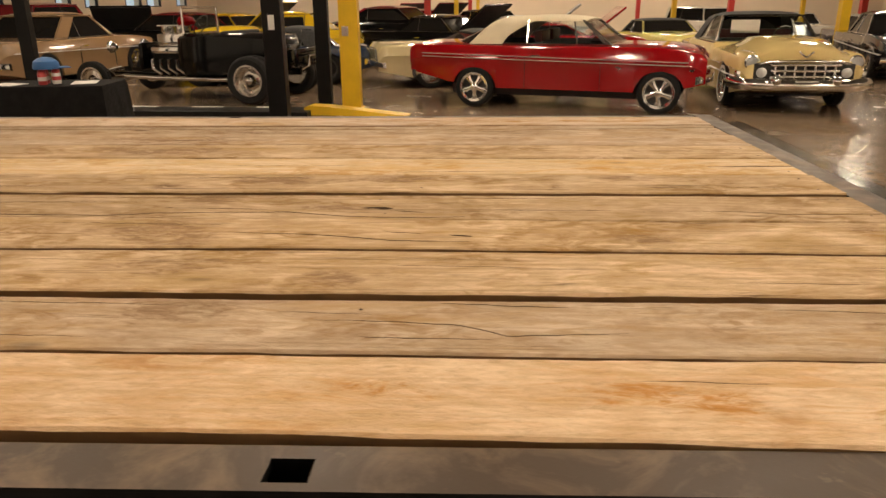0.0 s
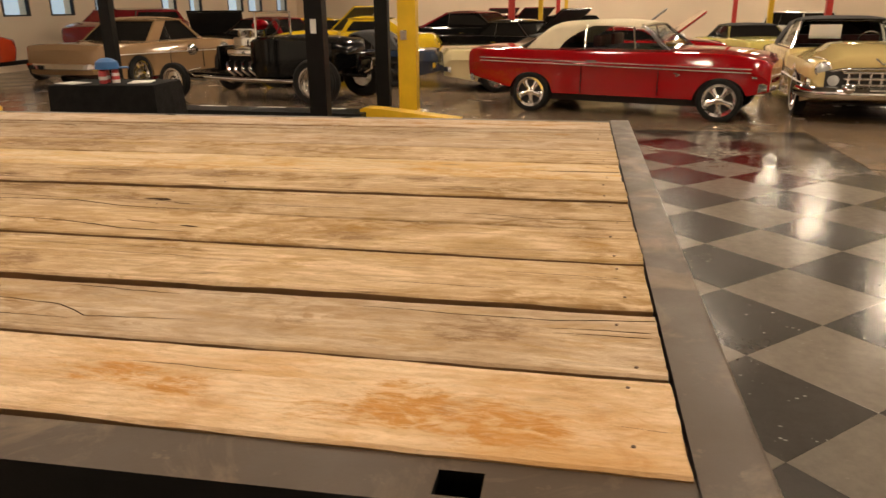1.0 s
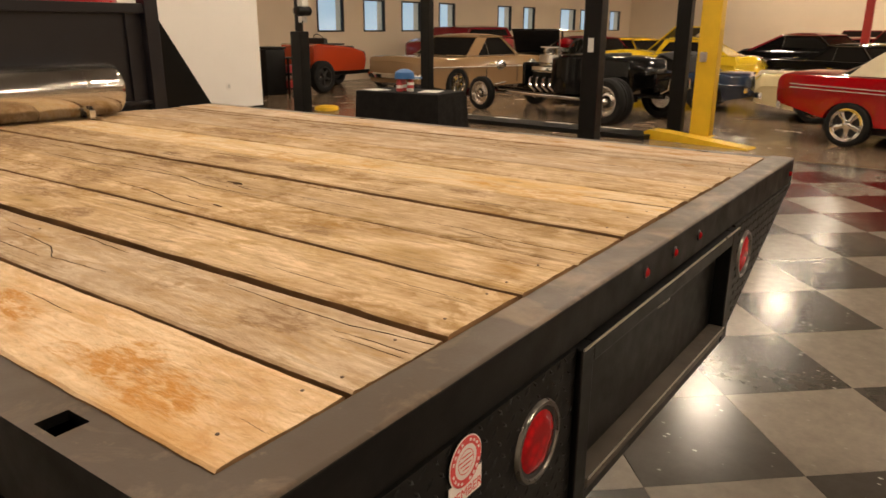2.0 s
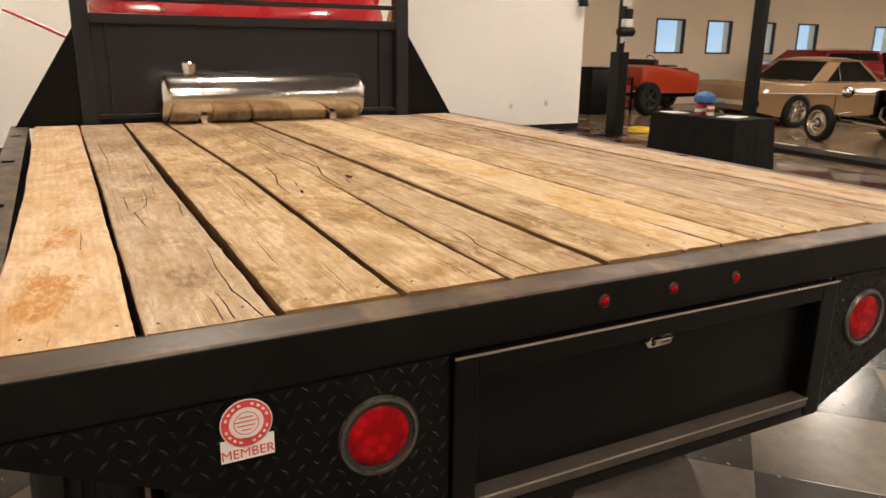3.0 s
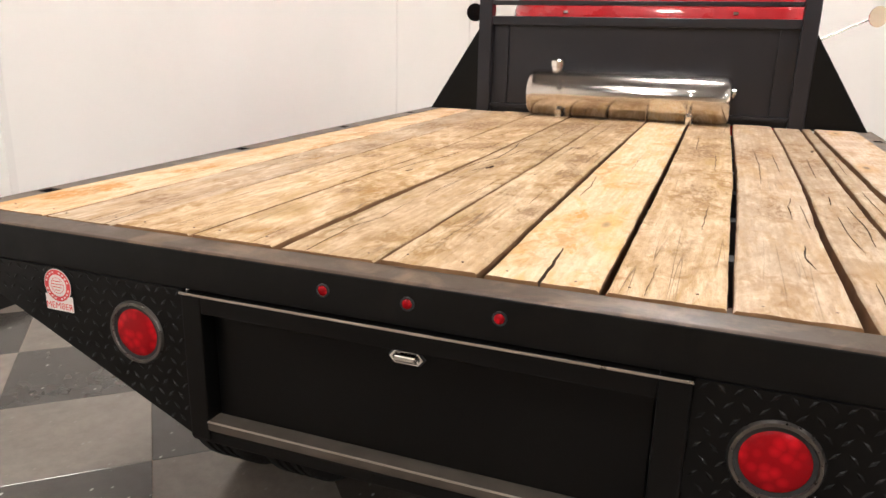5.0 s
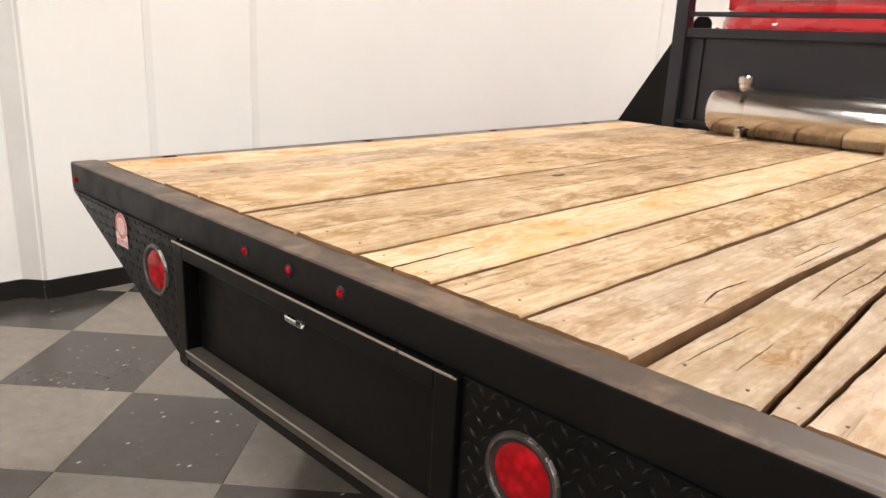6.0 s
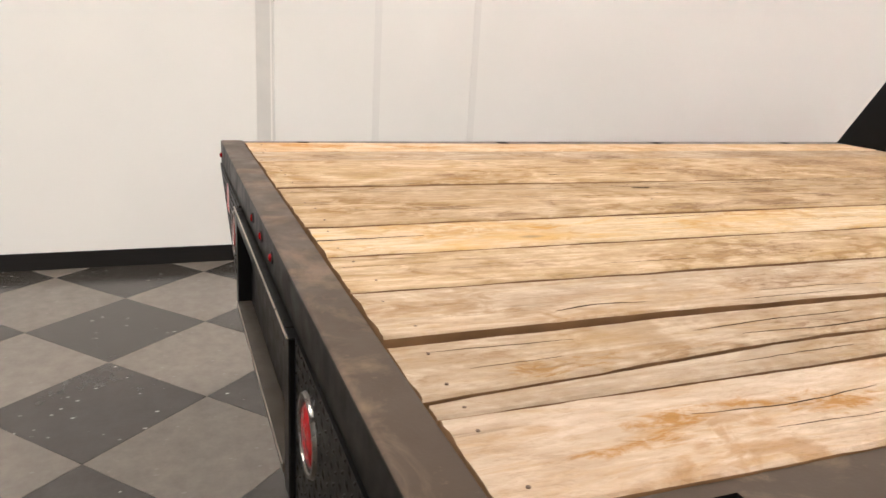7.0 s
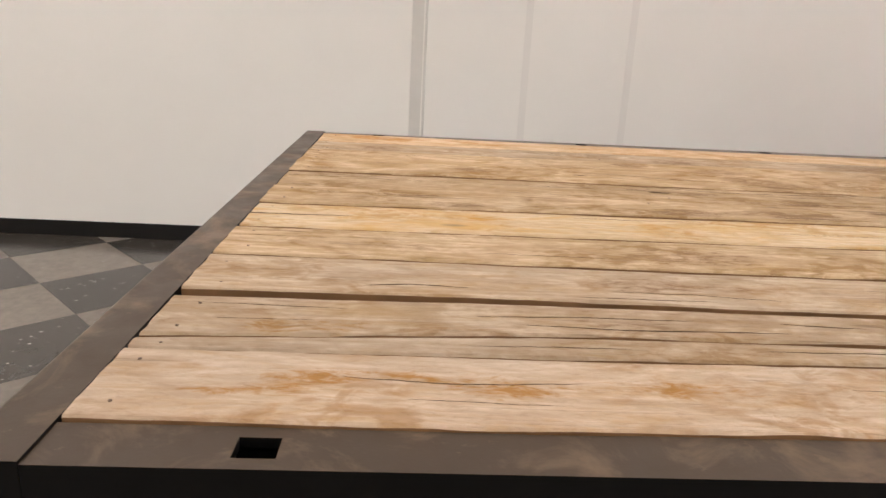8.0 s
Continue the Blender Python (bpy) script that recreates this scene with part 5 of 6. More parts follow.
        for k in range(17):
            q = 2 * k / 16 - 1
            back = c0 - glass_back * (1 - abs(q) ** 2.2)
            x0, x1 = q * wb0 * 0.93, q * wt0 * 0.84
            zg = ridge(c1 - 0.05) - 0.02 * abs(q) ** 2
            line = []
            for f in (0.0, 0.3, 0.6, 0.85, 1.0):
                line.append((x0 + (x1 - x0) * f, back + (c1 - 0.06 - back) * f ** 0.92, zb + 0.004 + (zg + 0.006 - zb) * f))
            secs.append(line + [(x, y + 0.012, z - 0.006) for x, y, z in line[::-1]])
        add_loft(bm, secs)
        part("rear_window", bm, CAR_GLASS, c, "dark curved rear window", smooth=True)
    else:
        bm = bmesh.new()
        secs = []
        for k in range(13):
            q = k / 12
            y = c1 - 0.04 + (a1 - c1 + 0.08) * q
            e = abs(2 * q - 1) ** 3
            h = H - 0.055 * e
            secs.append([(-wt0 - 0.015, y, zt), (-wt0 - 0.02, y, zt + 0.025), (-wt0 * 0.94, y, zt + 0.6 * (h - zt)), (-wt0 * 0.72, y, h - 0.012), (0, y, h), (wt0 * 0.72, y, h - 0.012), (wt0 * 0.94, y, zt + 0.6 * (h - zt)), (wt0 + 0.02, y, zt + 0.025), (wt0 + 0.015, y, zt)])
        add_loft(bm, secs)
        part("roof", bm, roof_mat, c, roof_label, smooth=True)
    # bright trim round the glass
    def bar(p, q, r, nm="window_trim"):
        part(nm, tube([p, tuple((a + b) / 2 for a, b in zip(p, q)), q], r, 6), CHROME, c, smooth=True)
    for s in (-1, 1):
        bar((s * (wb0 + 0.008), c0 + (0.5 if soft else 0.02), belt + 0.012), (s * (wb0 + 0.008), a0, belt + 0.012), 0.008)
        if not soft:
            bar((s * (wt0 + 0.018), c1, zt + 0.008), (s * (wt0 + 0.018), a1, zt + 0.008), 0.007)
        bar((s * (wb0 + 0.004), a0 + 0.004, zb), (s * (wt0 + 0.004), a1 + 0.012, zt), 0.014)
    bar((-wb0, a0 + 0.008, belt + 0.016), (wb0, a0 + 0.008, belt + 0.016), 0.009)
    bar((-wt0, a1 + 0.014, zt), (wt0, a1 + 0.014, zt), 0.010)
    if vent:
        for s in (-1, 1):
            bar((s * (wb0 + 0.006), a0 - 0.46, zb), (s * (wt0 + 0.006), a1 - 0.14, zt), 0.011, "vent_frame")
            part("fender_badge", tube([(s * (W / 2 * 0.985 + 0.004), 0.97, 0.575), (s * (W / 2 * 0.985 + 0.006), 1.02, 0.60), (s * (W / 2 * 0.985 + 0.004), 0.94, 0.615)], 0.009, 6), CHROME, c, smooth=True)
            part("side_marker", box(min(s * half(yf + 0.4), s * (half(yf + 0.4) + 0.008)), max(s * half(yf + 0.4), s * (half(yf + 0.4) + 0.008)), yf + 0.37, yf + 0.43, 0.575, 0.60, 0.003), CHROME, c)
    if not soft:
        bar((-wb0, c0 - 0.004, belt + 0.016), (wb0, c0 - 0.004, belt + 0.016), 0.008)
    for s in (-1, 1):
        def pillar(y0, y1, wy0, wy1, m, pname="pillar"):
            b = bmesh.new()
            hexa(b, [(s * (wb0 - 0.03), y0 - wy0, belt - 0.02), (s * (wb0 + 0.008), y0 - wy0, belt - 0.02), (s * (wb0 + 0.008), y0 + wy0, belt - 0.02), (s * (wb0 - 0.03), y0 + wy0, belt - 0.02)],
                 [(s * (wt0 - 0.03), y1 - wy1, zt + 0.02), (s * (wt0 + 0.010), y1 - wy1, zt + 0.02), (s * (wt0 + 0.010), y1 + wy1, zt + 0.02), (s * (wt0 - 0.03), y1 + wy1, zt + 0.02)])
            part(pname, b, m, c)
        pillar(a0 - 0.03, a1 - 0.02, 0.022, 0.02, CHROME if soft else paint_mat)
        mid = c0 + (a0 - c0) * 0.42
        pillar(mid, mid - 0.02, 0.008, 0.007, STAINLESS)
        if not soft:
            pillar(c0 + quarter, c1 + quarter * 0.9, quarter, quarter * 0.9, roof_mat)
    # wheels
    for ya in (yf, yr):
        for s in (-1, 1):
            w = thing("wheel", "", "")
            w.parent = c
            wheel(w, (s * (W / 2 - 0.02 - fat / 2), ya, tyre), tyre, fat, tyre * rim_k, rim, 0 if white else 5, white, side=s, tread=32, mag=mag)
    # bumpers
    for s, ye in ((1, L / 2 + 0.015), (-1, -L / 2 - 0.015)):
        bm = bmesh.new()
        secs = []
        for k in range(13):
            q = 2 * k / 12 - 1
            x = q * W * 0.49
            y = ye + s * (0.05 - 0.16 * abs(q) ** 3)
            secs.append([(x, y - s * 0.03, 0.40), (x, y + s * 0.025, 0.42), (x, y + s * 0.03, 0.49), (x, y + s * 0.015, 0.52), (x, y - s * 0.03, 0.51)])
        add_loft(bm, secs)
        part("bumper", bm, CHROME, c, smooth=True)
    yn = L / 2
    zl = hood * (1 - nose) - 0.17
    for s in (-1, 1):
        hl = part("headlight", lathe([(0.085, -0.06), (0.088, 0.02), (0.070, 0.035), (0.03, 0.048)], 20, pose(s * W * 0.37, yn - 0.09, zl, -90)), HEAD_GLASS, c, smooth=True)
        part("bezel", lathe([(0.088, -0.05), (0.090, 0.028), (0.108, 0.02), (0.112, -0.05)], 20, pose(s * W * 0.37, yn - 0.09, zl, -90), closed=False), CHROME, hl, smooth=True)
        part("tail_lamp", lathe([(0.075, -0.08), (0.075, 0.015), (0.04, 0.03)], 20, pose(s * W * 0.36, -L / 2 + 0.06, trunk - 0.24, 90)), LENS, c, smooth=True)
    part("grille", box(-W * 0.28, W * 0.28, yn - 0.10, yn - 0.035, zl - 0.10, zl + 0.07, 0.01), DARK_TRIM, c)
    for k in range(4):
        z = zl - 0.08 + k * 0.045
        part("grille_bar", box(-W * 0.28, W * 0.28, yn - 0.036, yn - 0.02, z - 0.006, z + 0.006), CHROME, c)
    for z, h in stripes:
        for s in (-1, 1):
            bm = bmesh.new()
            secs = []
            for y in ys[3:-3]:
                t, b = top(y), max(low(y), 0.21)
                x = s * (half(y) * 1.0 + 0.004)
                zz = z - 0.018 * y
                secs.append([(x - s * 0.02, y, zz - h), (x, y, zz - h), (x + s * 0.004, y, zz), (x, y, zz + h), (x - s * 0.02, y, zz + h)])
            add_loft(bm, secs)
            part("trim_strip", bm, TRIM, c)
    if hood_up:
        bm = bmesh.new()
        g = green[3] + 0.12
        ln = (L / 2 - g) * 0.72
        add_box(bm, -W * 0.40, W * 0.40, 0.0, ln, 0.0, 0.035, 0.01, Matrix.Translation((0, g, hood)) @ Matrix.Rotation(radians(38), 4, "X"))
        part("hood", bm, paint_mat, c, "raised hood")
        bm = bmesh.new()
        add_box(bm, -W * 0.385, W * 0.385, 0.02, ln - 0.02, -0.018, -0.001, 0.004, Matrix.Translation((0, g, hood)) @ Matrix.Rotation(radians(38), 4, "X"))
        part("hood_liner", bm, DARK_TRIM, c)
    if trunk_up:
        bm = bmesh.new()
        g = green[0] - 0.12
        ln = L / 2 + g - 0.05
        add_box(bm, -W * 0.38, W * 0.38, -ln, 0.0, 0.0, 0.035, 0.01, Matrix.Translation((0, g, trunk)) @ Matrix.Rotation(radians(-62), 4, "X"))
        part("trunk_lid", bm, paint_mat, c, "raised trunk lid")
    # door lines and handles
    for s in (-1, 1):
        for y in (green[3] - 0.12, green[3] - 1.18):
            part("door_gap", box(min(s * (half(y) + 0.001), s * (half(y) - 0.02)), max(s * (half(y) + 0.001), s * (half(y) - 0.02)), y - 0.0010, y + 0.0010, max(0.27, sill + 0.04), belt - 0.16), DARK_TRIM, c)
        part("door_handle", box(min(s * half(0), s * (half(0) + 0.022)), max(s * half(0), s * (half(0) + 0.022)), green[3] - 1.10, green[3] - 0.96, belt - 0.15, belt - 0.13, 0.004), CHROME, c)
    return c


def open_roadster():
    """A bare orange-red roadster tub on dark wheels, open on top."""
    r = thing("roadster", "orange-red open roadster tub without hood or top", "car", (11.75, 12.55, 0), -90.0 + 4.0)
    bm = bmesh.new()
    secs = []
    for y, w, z0, z1 in ((-1.02, 0.52, 0.60, 1.02), (-0.92, 0.60, 0.50, 1.08), (-0.4, 0.66, 0.46, 1.04), (0.3, 0.64, 0.44, 0.97), (0.85, 0.55, 0.44, 0.88), (0.98, 0.46, 0.50, 0.82)):
        secs.append([(-w * 0.9, y, z0), (-w, y, (z0 + z1) / 2), (-w * 0.97, y, z1 - 0.03), (-w * 0.92, y, z1), (w * 0.92, y, z1), (w * 0.97, y, z1 - 0.03), (w, y, (z0 + z1) / 2), (w * 0.9, y, z0)])
    add_loft(bm, secs)
    part("body", bm, P_ORANGE, r, "orange-red painted tub", smooth=True)
    part("cockpit_trim", box(-0.50, 0.50, -0.62, 0.10, 1.035, 1.075, 0.015), DARK_TRIM, r)
    part("seat_back", box(-0.46, 0.46, -0.60, -0.46, 1.06, 1.20, 0.04), DARK_TRIM, r, smooth=True)
    part("steering_wheel", lathe([(0.16, -0.012), (0.175, 0.0), (0.16, 0.012), (0.15, 0.0)], 24, pose(-0.22, 0.02, 1.14, -60), closed=False), DARK_TRIM, r, smooth=True)
    part("engine", box(-0.24, 0.24, 0.45, 0.80, 0.88, 1.00, 0.04), DARK_TRIM, r, smooth=True)
    for x in (-0.40, 0.40):
        part("frame_rail", box(x - 0.03, x + 0.03, -1.15, 1.45, 0.34, 0.43, 0.008), LIFT_BLACK, r)
    for s in (-1, 1):
        for y, rad in ((-1.05, 0.36), (1.25, 0.31)):
            w = thing("wheel", "", "")
            w.parent = r
            wheel(w, (s * 0.76, y, rad), rad, 0.20, rad * 0.62, DARK_TRIM, 5, side=s, tread=28)


CREAM_TOP = plain("cream_soft_top", (0.66, 0.57, 0.40), 0.8, vary=0.05, grain=0.1)
BLACK_TOP = plain("black_soft_top", (0.02, 0.019, 0.018), 0.8)
TRIM = plain("pale_trim", (0.72, 0.69, 0.65), 0.3, 0.35, vary=0.05)
P_RED = paint("gloss_red", (0.31, 0.003, 0.006))
P_CREAM = paint("gloss_cream", (0.55, 0.42, 0.18))
P_PALE = paint("gloss_pale_cream", (0.68, 0.58, 0.34))
P_TAN = paint("gloss_tan", (0.30, 0.19, 0.10))
P_YELLOW = paint("gloss_yellow", (0.74, 0.50, 0.02))
P_LEMON = paint("gloss_lemon", (0.66, 0.56, 0.16))
P_BLACK = paint("gloss_black", (0.004, 0.004, 0.004), 0.12)
P_BLUE = paint("gloss_slate_blue", (0.024, 0.038, 0.072))
P_NAVY = paint("gloss_navy", (0.015, 0.018, 0.05))
P_WINE = paint("gloss_wine", (0.22, 0.012, 0.02))
P_ORANGE = paint("gloss_orange_red", (0.50, 0.055, 0.015))
P_WHITE = paint("gloss_white", (0.72, 0.68, 0.60))
P_SILVER = plain("silver_grey", (0.35, 0.34, 0.32), 0.3, 0.5)

HRED = math.degrees(math.atan2(-2.49, -0.83))
car("convertible", "red 1960s convertible with a raised cream soft top", (9.64, -0.41), HRED, P_RED, L=4.22, W=1.70, H=1.285, wb=2.61, belt=0.885, hood=0.885, trunk=0.885, tyre=0.285,
    roof=CREAM_TOP, roof_label="cream folding top", green=(-1.16, -0.72, 0.46, 0.86), soft=True, stripes=((0.722, 0.0045), (0.678, 0.0045)), sill=0.27, tail_up=0.09, vent=True, nose=0.13, nose_pow=4.5, shift=0.225, sc=1.0, ends=0.045, fat=0.19, clear=True, rim_k=0.70, mag=True)

# chrome-fronted cream sedan
cad = car("sedan", "cream 1950s sedan with a dark roof and a broad chrome grille", (10.80, -3.72), 175.0, P_CREAM, L=5.2, W=1.88, H=1.44, wb=3.1, belt=0.93, hood=0.86, trunk=0.84, tyre=0.34,
          roof=BLACK_TOP, roof_label="dark roof", green=(-1.25, -0.75, 0.15, 0.60), white=True, nose=0.05, fat=0.17, stripes=((0.56, 0.007),), clear=True, crown=0.04, rise=0.20, soft=True)
bm = bmesh.new()
for k in range(3):
    add_box(bm, -0.50 + 0.02 * k, 0.50 - 0.02 * k, 2.60, 2.67, 0.695 - k * 0.085, 0.735 - k * 0.085, 0.012)
for k in range(7):
    x = -0.42 + 0.14 * k
    add_box(bm, x - 0.017, x + 0.017, 2.605, 2.66, 0.50, 0.72, 0.006)
part("chrome_grille", bm, CHROME, cad, "egg-crate chrome grille")
part("grille_recess", box(-0.72, 0.72, 2.50, 2.606, 0.48, 0.735, 0.03), DARK_TRIM, cad)
part("grille_brow", tube([(-0.74, 2.55, 0.70), (-0.5, 2.62, 0.755), (0.0, 2.65, 0.77), (0.5, 2.62, 0.755), (0.74, 2.55, 0.70)], 0.022, 10), CHROME, cad, smooth=True)
part("front_bumper", tube([(-0.96, 2.30, 0.44), (-0.93, 2.52, 0.44), (-0.78, 2.68, 0.44), (-0.3, 2.74, 0.43), (0.3, 2.74, 0.43), (0.78, 2.68, 0.44), (0.93, 2.52, 0.44), (0.96, 2.30, 0.44)], 0.088, 14), CHROME, cad, "heavy chrome front bumper", smooth=True)
part("plate", box(-0.16, 0.16, 2.80, 2.812, 0.38, 0.50, 0.004), ALU, cad)
for s in (-1, 1):
    part("bumper_guard", lathe([(0.09, -0.05), (0.085, 0.05), (0.05, 0.13), (0.01, 0.16)], 20, pose(s * 0.42, 2.72, 0.50, -90)), CHROME, cad, smooth=True)
    part("parking_light", lathe([(0.075, -0.05), (0.075, 0.03), (0.04, 0.05)], 18, pose(s * 0.60, 2.60, 0.60, -90)), HEAD_GLASS, cad, smooth=True)
    pod = part("headlight_pod", lathe([(0.15, -0.45), (0.145, -0.1), (0.128, 0.03), (0.105, 0.05)], 24, pose(s * 0.735, 2.50, 0.745, -90)), P_CREAM, cad, smooth=True)
    part("big_headlight", lathe([(0.088, 0.03), (0.088, 0.06), (0.062, 0.08), (0.02, 0.09)], 24, pose(s * 0.735, 2.50, 0.745, -90)), HEAD_GLASS, pod, smooth=True)
    part("headlight_rim", lathe([(0.086, 0.05), (0.092, 0.072), (0.112, 0.066), (0.116, 0.02)], 24, pose(s * 0.735, 2.50, 0.745, -90), closed=False), CHROME, pod, smooth=True)
    part("fender_flash", box(s * 0.87 - 0.06, s * 0.87 + 0.06, 2.36, 2.50, 0.50, 0.62, 0.03), CHROME, cad, smooth=True)
bm = bmesh.new()
for s in (-1, 1):
    add_box(bm, 0.0, 0.13, 2.60, 2.62, -0.010, 0.014, 0.003, Matrix.Translation((0, 0, 0.82)) @ Matrix.Rotation(radians(-38 if s > 0 else 218), 4, "Y"))
part("hood_emblem", bm, CHROME, cad, "chrome V emblem")
part("window_card", box(0.10, 0.58, 0.40, 0.406, 1.08, 1.30), PAPER, cad, "white card behind the windscreen")

car("convertible", "pale cream 1960s open car parked behind the red convertible", (12.64, 0.58), 285.0, P_PALE, L=4.9, W=1.80, H=1.10, belt=0.84, hood=0.86, trunk=0.84, tyre=0.31, wb=2.95, green=(-0.9, -0.45, 0.3, 0.8), roof=BLACK_TOP)
car("coupe", "tan 1960s coupe with chrome trim seen from behind", (12.95, 9.20), 352.0, P_TAN, L=4.6, W=1.76, H=1.30, wb=2.7, belt=0.84, hood=0.84, trunk=0.84, tyre=0.31, green=(-0.95, -0.42, 0.35, 0.80), shift=0.10, stripes=((0.62, 0.007),), sc=1.02, quarter=0.17)
car("convertible", "slate-blue roadster with a black top", (12.75, 4.80), 97.0, P_BLUE, L=4.3, W=1.66, H=1.17, wb=2.6, belt=0.77, hood=0.80, trunk=0.75, tyre=0.32, roof=BLACK_TOP, green=(-1.30, -0.95, -0.30, 0.06), soft=True, rim=DARK_TRIM, glass_back=0.15)
car("coupe", "yellow 1930s-style coupe with a tall cab and rounded tail", (15.7, 5.50), 96.0, P_YELLOW, L=4.6, W=1.78, H=1.43, wb=2.8, belt=0.98, hood=0.96, trunk=0.84, tyre=0.34, green=(-1.65, -0.98, -0.05, 0.18), rise=0.12, cab=True)
car("coupe", "yellow coupe with its hood raised", (17.8, 7.0), 255.0, P_YELLOW, L=4.6, W=1.8, H=1.36, hood_up=True, belt=0.9, hood=0.94, green=(-1.1, -0.6, 0.2, 0.6))
car("truck", "black panel truck among the far cars", (19.6, 2.9), 250.0, P_BLACK, L=4.8, W=1.85, H=1.52, belt=1.0, hood=1.0, trunk=0.92, tyre=0.34, green=(-1.9, -0.9, 0.2, 0.8), category="truck", rise=0.10, cab=True, roof=P_WINE, roof_label="dark red roof", stripes=((0.7, 0.02),))
car("coupe", "black hardtop among the far cars", (17.0, 1.6), 240.0, P_BLACK, L=4.7, W=1.8, H=1.30, hood_up=True, green=(-1.1, -0.6, 0.3, 0.75))
car("coupe", "dark red hardtop among the far cars", (24.5, 2.6), 225.0, P_WINE, L=4.8, W=1.85, H=1.36, hood_up=True)
car("coupe", "black fastback among the far cars", (22.3, 0.3), 228.0, P_BLACK, L=4.8, W=1.85, H=1.36)
car("coupe", "red coupe with its hood raised behind the convertible", (15.0, -0.85), 268.0, P_RED, L=4.4, W=1.75, H=1.16, hood_up=True)
car("muscle_car", "lemon yellow muscle car with dark hood scoops", (17.0, -3.7), 190.0, P_LEMON, sc=0.80, L=4.7, W=1.88, H=1.32, belt=0.90, hood=0.94, green=(-1.2, -0.7, 0.15, 0.62), roof=BLACK_TOP, nose=0.07)
car("van", "white van with a roof rack at the back of the hall", (23.2, -6.65), 200.0, P_WHITE, sc=0.72, L=4.8, W=1.9, H=1.75, belt=1.15, hood=1.15, trunk=1.15, tyre=0.36, green=(-2.1, -2.0, 0.6, 0.9), category="van")
car("coupe", "navy coupe beside the cream sedan", (15.6, -5.9), 172.0, P_NAVY, L=4.8, W=1.86, H=1.30, sc=0.78)
car("sedan", "black sedan with a chrome grille", (13.9, -7.7), 166.0, P_BLACK, L=5.0, W=1.9, H=1.38, belt=0.88, hood=0.93, white=False, stripes=((0.6, 0.006),))
car("sedan", "navy sedan with a white roof", (18.6, -9.6), 175.0, P_NAVY, sc=0.78, L=5.0, W=1.9, H=1.40, roof=P_WHITE, roof_label="white roof")
car("sedan", "white hardtop at the back of the hall", (25.5, -10.4), 185.0, P_WHITE, sc=0.74, L=5.0, W=1.9, H=1.40)
car("sedan", "black hardtop at the back of the hall", (22.0, -12.0), 185.0, P_BLACK, sc=0.76, L=5.0, W=1.9, H=1.36)
car("coupe", "dark coupe with red tail lamps", (16.6, 8.1), 80.0, P_BLACK, L=4.7, W=1.85, H=1.42, belt=0.95, trunk=0.95, hood=0.95, roof=P_WINE)
car("coupe", "black coupe with its hood raised", (17.9, 9.9), 200.0, P_BLACK, L=4.6, W=1.9, H=1.28, hood=0.92, hood_up=True)
car("wagon", "tall dark red wagon near the windows", (17.0, 12.1), 182.0, P_WINE, L=4.3, W=1.80, H=1.68, belt=1.28, hood=1.30, trunk=1.28, tyre=0.36, green=(-1.9, -1.7, 0.7, 1.1), cab=True)
open_roadster()
car("coupe", "silver coupe at the back of the hall", (20.0, -0.6), 264.0, P_SILVER, L=4.6, W=1.85, H=1.2, hood_up=True)
car("coupe", "red coupe at the back of the hall", (29.5, 4.0), 215.0, P_WINE, L=4.7, W=1.85, H=1.36, hood_up=True)


